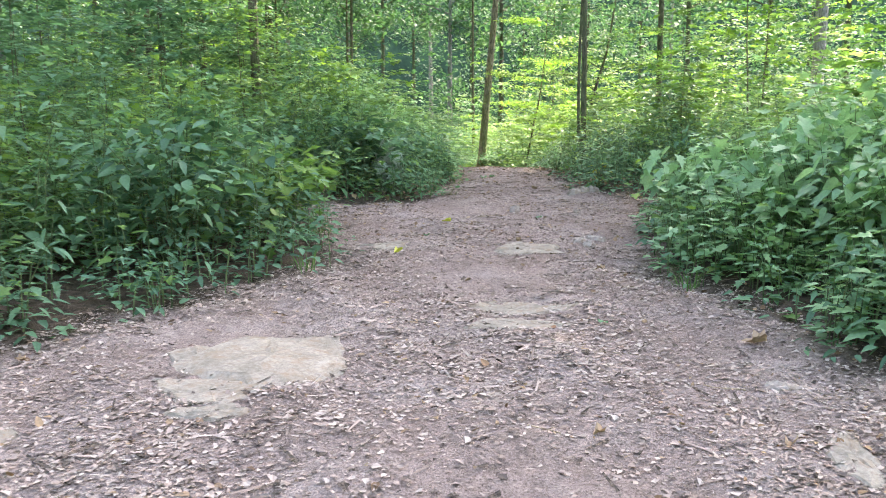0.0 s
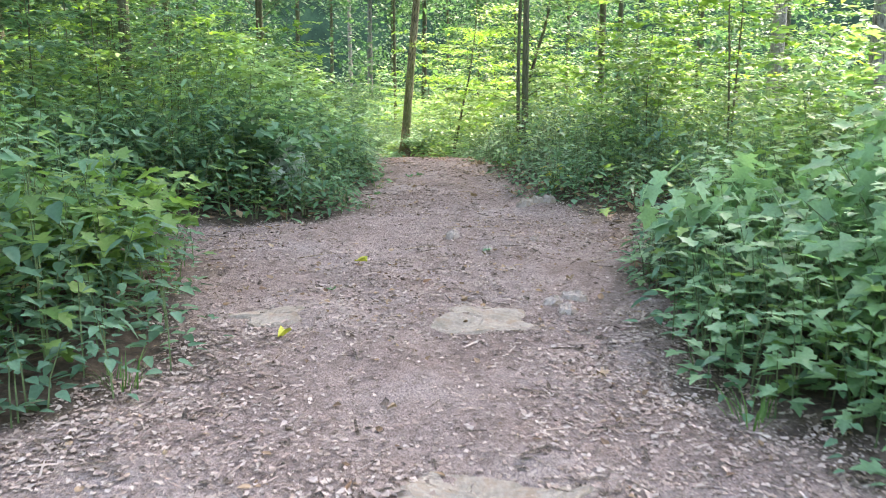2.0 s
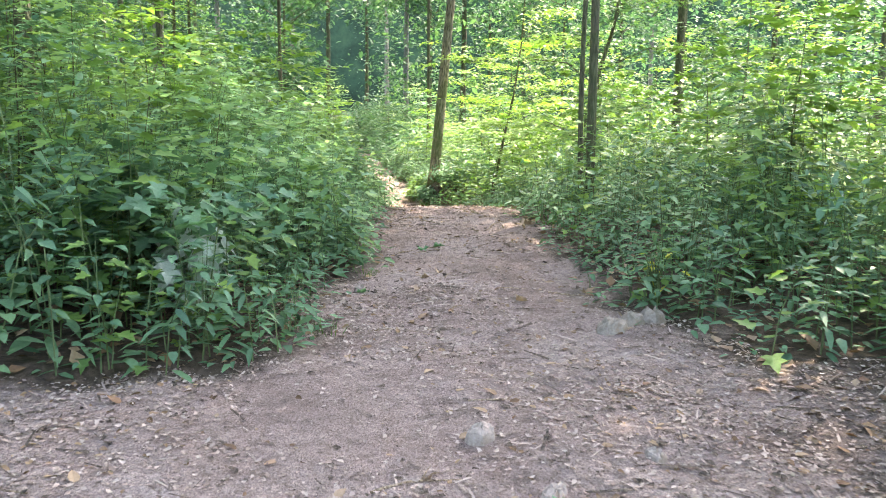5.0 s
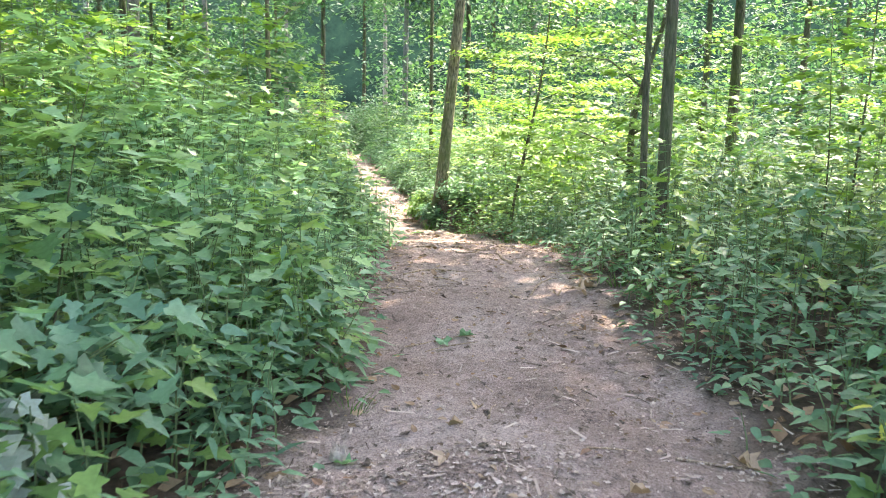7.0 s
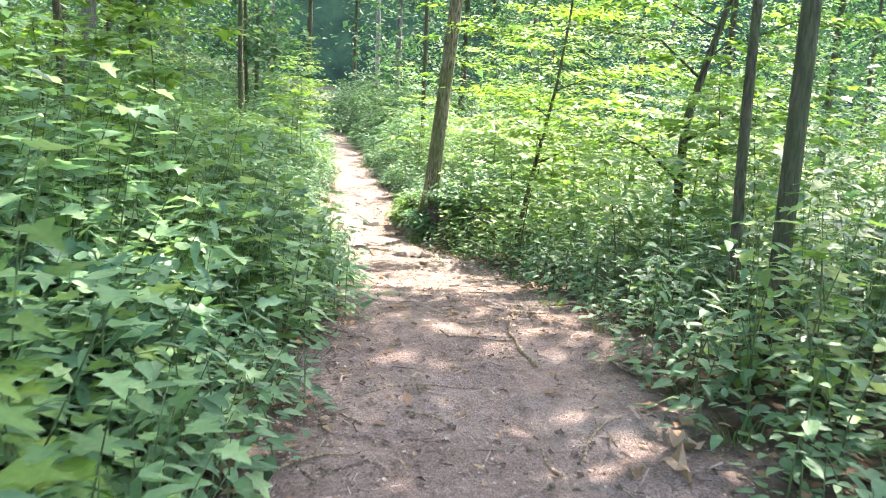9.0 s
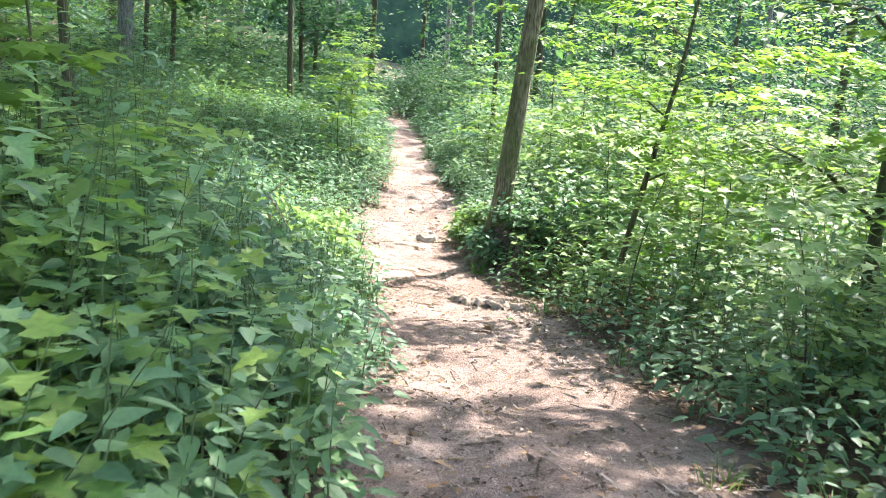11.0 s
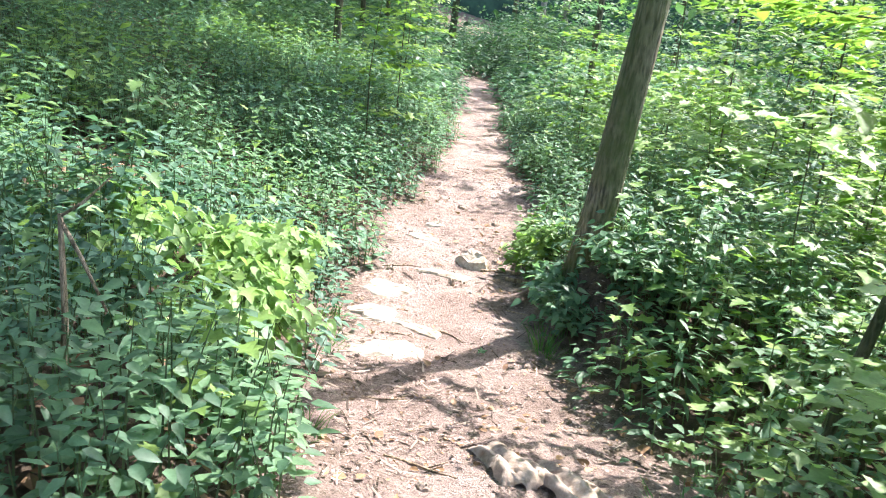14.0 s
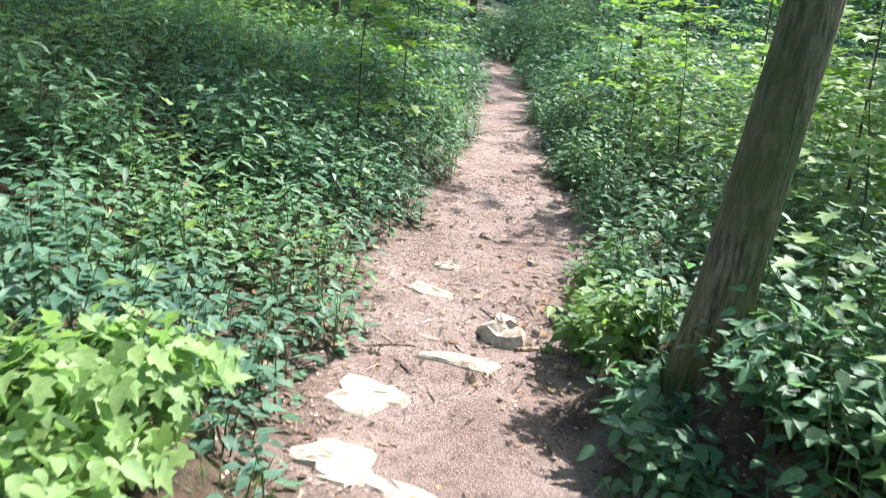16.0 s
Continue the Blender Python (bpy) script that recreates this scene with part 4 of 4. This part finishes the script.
def stick(x, y, length, turn, radius=0.008, bend=0.12, seed=0, name="stick", label="bare brown fallen stick lying on the path", mat=DEAD_WOOD, fork=True):
    g = np.random.default_rng(seed + 500)
    radius *= 0.6
    t = np.linspace(-0.5, 0.5, 8)
    c, s = math.cos(radians(turn)), math.sin(radians(turn))
    off = bend * length * np.sin(t * 3 + g.random() * 3) + np.cumsum(g.normal(0, 0.012 * length, 8))
    px, py = x + c * length * t - s * off, y + s * length * t + c * off
    pz = ground_z(px, py) + radius * 0.7
    bits = [tube(np.stack([px - x, py - y, pz - float(ground_z(x, y))], 1), radius * (1.15 - 0.9 * (t + 0.5) * 0.8), 6, 0.08, g)]
    if fork:
        i = 4
        q = np.array([px[i] - x, py[i] - y, pz[i] - float(ground_z(x, y))])
        e = q + np.array([c * 0.2 - s * 0.16, s * 0.2 + c * 0.16, 0.08]) * length
        bits.append(tube([q, (q + e) / 2 + 0.004, e], [radius * 0.6, radius * 0.45, radius * 0.2], 5))
    ob = part_of(name, *joined(bits), mat, smooth_shade=True)
    ob.location = (x, y, float(ground_z(x, y)))
    return tagged(ob, label, "stick")


for i, (x, y, n, a, rad) in enumerate(((1.7, 12.35, 0.42, -25, 0.011), (1.27, 12.5, 0.2, 5, 0.007), (0.82, 12.9, 0.2, 70, 0.008), (0.83, 13.3, 0.22, 100, 0.008), (0.64, 14.05, 0.4, 5, 0.009), (0.7, 13.9, 0.3, 25, 0.008), (0.74, 15.66, 0.18, -30, 0.01), (0.7, 15.98, 0.55, 6, 0.01), (1.22, 15.3, 0.24, 110, 0.014),
                                      (1.48, 15.5, 0.5, 55, 0.013), (1.85, 16.5, 0.4, 120, 0.012), (1.05, 16.85, 0.3, 15, 0.008), (0.3, 15.1, 0.4, 30, 0.012), (0.99, 17.7, 0.3, 10, 0.01), (0.28, 16.9, 0.5, -15, 0.01), (0.55, 9.5, 0.35, 25, 0.008), (0.36, 8.96, 0.22, -25, 0.007), (-1.0, 9.4, 0.4, 6, 0.01), (0.95, 10.3, 0.3, -10, 0.008),
                                      (1.2, 10.9, 0.25, -20, 0.007), (0.5, 11.4, 0.3, -15, 0.007), (-0.3, 9.2, 0.3, 12, 0.007), (1.9, 9.0, 0.25, 10, 0.01), (1.28, 3.81, 0.18, -30, 0.012), (0.4, 3.3, 0.14, -40, 0.01), (0.9, 4.3, 0.2, 5, 0.007), (0.27, 24.6, 0.26, -50, 0.012), (0.0, 24.4, 0.3, 5, 0.008), (0.9, 21.3, 0.3, 65, 0.012),
                                      (0.5, 21.4, 0.3, 10, 0.009), (0.4, 22.5, 0.35, -15, 0.013), (1.15, 23.8, 0.4, -40, 0.014), (1.0, 23.3, 0.26, 60, 0.01), (-0.35, 26.1, 0.3, 12, 0.01), (0.55, 26.35, 0.3, 30, 0.012), (0.7, 25.4, 0.25, -20, 0.01), (0.2, 19.4, 0.3, 20, 0.009), (1.2, 19.9, 0.35, -15, 0.01), (0.9, 20.6, 0.25, 40, 0.008), (0.15, 23.2, 0.3, -8, 0.008))):
    tagged(stick(x, y, n, a, rad, 0.1, i, fork=i % 3 == 0), group="sticks on the path")

# roots that cross the path
for i, (x, y, n, a, rad) in enumerate(((1.38, 17.05, 1.3, 86, 0.022), (1.5, 17.75, 0.34, 35, 0.024), (0.6, 26.42, 0.6, 12, 0.026), (0.78, 26.2, 0.5, -8, 0.03), (1.2, 17.5, 0.5, 35, 0.014))):
    stick(x, y, n, a, rad, 0.06, i + 60, "tree_root", "worn tree root lying bare across the path", DEAD_WOOD, i != 0)["category"] = "root"

# fallen log, dead branches and a broken stem on the left bank
stick(-2.93, 26.1, 0.7, 20, 0.075, 0.05, 80, "fallen_log", "short pale fallen log on the wooded bank", DEAD_WOOD, False)["category"] = "log"
stick(-3.4, 28.3, 1.8, 8, 0.045, 0.06, 81, "fallen_branch", "dead grey fallen branch lying among the low herbs", DEAD_WOOD)["category"] = "branch"
stick(-6.6, 33.6, 2.6, 12, 0.08, 0.05, 82, "fallen_branch", "long dead fallen branch on the wooded bank", DEAD_WOOD)["category"] = "branch"
stick(-2.2, 27.3, 0.9, -35, 0.018, 0.05, 83, "fallen_branch", "thin bare dead branch among the low herbs", DEAD_WOOD)["category"] = "branch"


def broken_stem():
    z = float(ground_z(-0.95, 22.1))
    a = tube([(0, 0, -0.05), (0.01, 0, 0.3), (-0.02, 0.01, 0.7)], [0.016, 0.013, 0.01], 7)
    b = tube([(-0.02, 0.01, 0.68), (0.08, -0.02, 0.56), (0.2, -0.05, 0.38)], [0.009, 0.008, 0.005], 6)
    c = tube([(-0.02, 0.01, 0.69), (0.06, 0.02, 0.75), (0.16, 0.04, 0.86)], [0.007, 0.006, 0.003], 6)
    ob = part_of("broken_stem", *joined([a, b, c]), DEAD_WOOD, smooth_shade=True)
    ob.location = (-0.95, 22.1, z)
    tagged(ob, "snapped dead sapling stem standing in the undergrowth", "branch")


broken_stem()


def dropped_leaf(x, y, size, turn, mat, label, name="dry_leaf", template=LOBED, seed=0, curl=0.7):
    g = np.random.default_rng(seed + 700)
    tv, tf = template
    v = tv * size
    v[:, 2] += g.normal(0, 0.1 * size, len(v)) + curl * np.abs(v[:, 0])
    ob = part_of(name, v, tf, mat)
    ob.matrix_basis = pose(x, y, float(ground_z(x, y)) + 0.012 + 0.1 * size, 0, 0, turn)
    return tagged(ob, label, "leaf")


DRY = "curled brown dead leaf lying on the path"
for i, (x, y, s) in enumerate(((1.5, 8.38, 0.2), (1.73, 4.53, 0.24), (1.33, 3.15, 0.16), (1.75, 12.42, 0.24), (1.24, 12.1, 0.18), (1.84, 11.55, 0.2), (2.0, 11.6, 0.2), (0.71, 7.9, 0.12), (1.63, 15.2, 0.3), (1.72, 15.35, 0.26), (1.5, 15.1, 0.2), (0.94, 21.25, 0.18), (0.64, 3.3, 0.14), (-0.73, 8.3, 0.1), (1.62, 8.05, 0.14),
                               (0.75, 12.85, 0.14), (0.68, 12.65, 0.16), (-0.55, 16.2, 0.2), (0.31, 17.05, 0.15), (-2.15, 4.25, 0.12), (0.3, 9.0, 0.08), (1.2, 6.4, 0.14), (0.2, 6.2, 0.1), (1.3, 23.4, 0.14), (0.97, 17.75, 0.14), (-0.2, 24.3, 0.1), (0.5, 20.2, 0.12))):
    tagged(dropped_leaf(x, y, s * 0.52, i * 71.0, DRY_LEAF, DRY, template=(OVATE, LOBED)[i % 2], seed=i), group="dead leaves on the path")
for i, (x, y) in enumerate(((0.08, 8.85), (-0.35, 7.2))):
    dropped_leaf(x, y, 0.11, 60 + i * 90, YELLOW_LEAF, "small bright yellow fallen leaf on the path", "yellow_leaf", OVATE, i)
for i, (x, y, s) in enumerate(((-0.16, 8.2, 0.12), (0.24, 12.35, 0.16), (1.07, 9.35, 0.1), (0.52, 24.3, 0.1), (0.64, 14.0, 0.18), (0.76, 14.1, 0.16), (0.9, 4.85, 0.1), (-2.1, 4.65, 0.2), (1.1, 21.6, 0.1))):
    dropped_leaf(x, y, s * 0.65, i * 50.0, HERB, "green leaf freshly fallen on the dirt path", "green_leaf", LOBED, i + 40, 0.15)


# ---- single plants that stand out ----
def bush(name, label, x, y, width, height, mat, template, leaf, count, seed, pitch=-0.55, category="bush"):
    """A rounded leafy bush: several bowed stems, leaves hanging from their ends in an uneven dome."""
    g = np.random.default_rng(seed)
    root = tagged(new(name), label, category)
    place, azim, stems = [], [], []
    for i in range(14):
        a, reach = i * 2.4 + g.normal(0, 0.2), width * 0.5 * g.uniform(0.35, 1.0)
        h = height * g.uniform(0.7, 1.05) * (1 - 0.35 * (reach / (width * 0.5)) ** 2)
        e = np.array([math.sin(a) * reach, math.cos(a) * reach, h])
        mid = np.array([e[0] * 0.35, e[1] * 0.35, h * 0.62])
        stems.append(tube([(0.03 * math.sin(a), 0.03 * math.cos(a), -0.04), mid, e], [0.008, 0.006, 0.002], 5))
        k = count // 14
        u = g.uniform(0.15, 1.0, k) ** 0.6
        q = np.where(u[:, None] < 0.5, mid * (u[:, None] * 2), mid + (e - mid) * (u[:, None] * 2 - 1))
        place.append(q + g.normal(0, 1, (k, 3)) * np.array([0.1, 0.1, 0.06]) * (0.5 + width * 0.5))
        azim.append(np.full(k, a) + g.normal(0, 0.9, k))
    place, azim = np.concatenate(place), np.concatenate(azim)
    place[:, 2] = np.maximum(place[:, 2], 0.05)
    n = len(place)
    part_of("stem", *joined(stems), STEM, root, smooth_shade=True)
    part_of("leaves", *scatter(template, place, azim, g.normal(pitch, 0.35, n), g.normal(0, 0.35, n), 0.78 * leaf * g.uniform(0.55, 1.2, n)), mat, root, smooth_shade=True)
    root.matrix_basis = pose(x, y, float(ground_z(x, y)))
    return root


bush("drooping_bush", "light green bush with large drooping leaves overhanging the path", 2.3, 7.7, 1.1, 0.85, SAGE, LOBED, 0.2, 330, 401, -0.75)
bush("drooping_bush", "green bush with drooping lobed leaves beside the path", 2.75, 6.5, 1.2, 1.15, SAGE, LOBED, 0.19, 420, 402, -0.6)
bush("drooping_bush", "green bush with drooping lobed leaves beside the path", 2.9, 5.2, 1.3, 1.25, SAGE, OVATE, 0.17, 480, 403, -0.5)
for i, (x, y, w, t) in enumerate(((-0.72, 23.3, 0.85, 0.46), (-0.92, 24.1, 0.95, 0.5), (-1.45, 23.5, 0.9, 0.55))):
    bush("pale_bush", "bright pale green bush with soft drooping leaves beside the path", x, y, w, t, PALE, (OVATE, LOBED, OVATE)[i], 0.125, 950, 404 + 20 * i, -0.6)
bush("dark_bush", "dark green leafy bush standing at the path's bend", -2.0, 6.3, 1.6, 1.35, HERB, OVATE, 0.16, 700, 406, -0.12)
bush("dark_bush", "dark green leafy bush standing at the path's bend", -1.5, 7.8, 1.3, 0.9, MAPLE, LOBED, 0.17, 520, 407, -0.12)
bush("dark_bush", "dark green leafy bush with lobed leaves beside the path", -1.0, 11.6, 1.5, 1.05, HERB, LOBED, 0.17, 620, 408, -0.12)
bush("dark_bush", "dark green leafy bush with lobed leaves beside the path", -2.6, 11.5, 1.7, 1.1, HERB, LOBED, 0.18, 700, 409, -0.12)
for i, (x, y, w, t) in enumerate(((3.4, 7.2, 1.4, 1.5), (3.5, 4.2, 1.4, 1.3), (3.9, 5.8, 1.5, 1.6))):
    bush("tall_bush", "tall pale green leafy bush with lobed leaves", x, y, w, t, SAGE, LOBED, 0.18, 560, 430 + i, -0.15)
for i, (x, y, w, t) in enumerate(((-0.55, 15.2, 1.0, 0.75), (-0.75, 16.6, 1.2, 0.8), (-0.45, 17.9, 1.0, 0.65), (-1.2, 14.2, 1.3, 0.95))):
    bush("broad_leaved_bush", "leafy bush with very large lobed green leaves beside the path", x, y, w, t, (HERB, SAGE)[i % 2], LOBED, 0.15, 480, 440 + i, -0.1)
for i, (x, y, w, t) in enumerate(((1.02, 24.82, 0.5, 0.42), (1.3, 24.72, 0.6, 0.5), (0.93, 25.2, 0.34, 0.4), (0.84, 25.75, 0.42, 0.4), (1.62, 24.6, 0.6, 0.5), (0.72, 26.4, 0.42, 0.36), (0.76, 27.0, 0.4, 0.34))):
    bush("leafy_clump", "low clump of fine green leaves at the leaning tree's foot", x, y, w, t, (HERB, MAPLE)[i in (3, 5, 6)], OVATE, 0.105, 420, 460 + i, -0.1, "plant")
bush("yellowing_plant", "small plant with yellow-green leaves among the undergrowth", 2.14, 12.0, 0.16, 0.42, YELLOW_LEAF, OVATE, 0.12, 14, 480, -0.3, "plant")
bush("withered_plant", "withered plant with pale grey hanging leaves at the path's edge", -0.7, 11.42, 0.34, 0.72, GREY_LEAF, LOBED, 0.2, 70, 410, -0.7, "plant")


def grass_tuft(x, y, count, height, seed, label="tuft of fine green grass beside the path"):
    g = np.random.default_rng(seed)
    a, r0 = g.random(count) * 6.28, 0.09 * np.sqrt(g.random(count))
    p = np.stack([np.sin(a) * r0, np.cos(a) * r0, np.full(count, -0.01)], 1)
    blade = (np.array([(-0.022, 0, 0), (0.022, 0, 0), (-0.018, 0.5, -0.02), (0.018, 0.5, -0.02), (0, 1, -0.22)]), np.array([(0, 1, 3), (0, 3, 2), (2, 3, 4)]))
    v, f = scatter(blade, p, a + g.normal(0, 0.4, count), g.uniform(0.75, 1.45, count), g.normal(0, 0.2, count), height * g.uniform(0.5, 1.1, count))
    ob = part_of("grass_tuft", v, f, GRASS)
    ob.matrix_basis = pose(x, y, float(ground_z(x, y)))
    return tagged(ob, label, "grass", "grass tufts along the path")


g = np.random.default_rng(87)
for i in range(16):
    grass_tuft(float(g.uniform(0.85, 1.7)), float(g.uniform(24.4, 25.6)), 24, float(g.uniform(0.12, 0.26)), 1100 + i, "tuft of fine green grass at the leaning tree's foot")
g = np.random.default_rng(88)
for i in range(46):
    y = float(g.uniform(4, 31))
    left = g.random() < 0.5
    if y > 22:
        left = g.random() < 0.25
    x = float(edge_left(y) - g.uniform(-0.05, 0.25)) if left else float(edge_right(y) + g.uniform(-0.05, 0.35))
    if not bare(x, y):
        grass_tuft(x, y, 30, float(g.uniform(0.1, 0.22)), 1000 + i)


def bank_litter():
    """Heaps of reddish dead leaves that show between the herbs on the bank."""
    g = np.random.default_rng(310)
    c = np.array([(-4.35, 30.9), (-3.6, 28.4), (-5.2, 27.2), (-6.4, 33.3), (-2.8, 25.9)])
    q = np.repeat(c, 150, 0) + g.normal(0, 0.28, (len(c) * 150, 2))
    n = len(q)
    p = np.stack([q[:, 0], q[:, 1], ground_z(q[:, 0], q[:, 1]) + g.uniform(0.015, 0.07, n)], 1)
    v, f = scatter(OVATE, p, g.random(n) * 6.28, g.normal(0.1, 0.35, n), g.normal(0, 0.4, n), g.uniform(0.06, 0.13, n))
    tagged(part_of("leaf_litter", v, f, DRY_LEAF), "heaped reddish-brown dead leaves on the wooded bank", "litter", kind="stuff")


bank_litter()


def violet_flower(x, y, height, seed):
    m = bpy.data.materials.get("violet_petal")
    if m is None:
        m, n, l, p = material("violet_petal")
        t = noise_tex(n, l, 30, 2)
        q = ramp(n, [(0.3, (0.36, 0.28, 0.55)), (0.7, (0.55, 0.47, 0.72))])
        l.new(t.outputs["Fac"], q.inputs[0])
        l.new(q.outputs[0], p.inputs["Base Color"])
        p.inputs["Roughness"].default_value = 0.6
    g = np.random.default_rng(seed)
    root = tagged(new("violet_flower"), "small pale violet wildflower among the green weeds", "flower")
    part_of("stem", *tube([(0, 0, -0.02), (0.01, 0, height * 0.5), (0.02, 0.01, height)], [0.004, 0.003, 0.002], 5), STEM, root)
    a = np.linspace(0, 6.28, 7)[:6]
    v, f = scatter(OVATE, np.repeat(np.array([[0.02, 0.01, height]]), 6, 0), a, g.uniform(0.2, 0.6, 6), np.zeros(6), np.full(6, 0.03))
    part_of("petals", v, f, m, root)
    root.matrix_basis = pose(x, y, float(ground_z(x, y)))


for i, (x, y) in enumerate(((-0.63, 19.6), (-0.57, 19.4), (-0.38, 19.33), (-0.7, 19.45))):
    violet_flower(x, y, 0.62 + 0.05 * i, 600 + i)
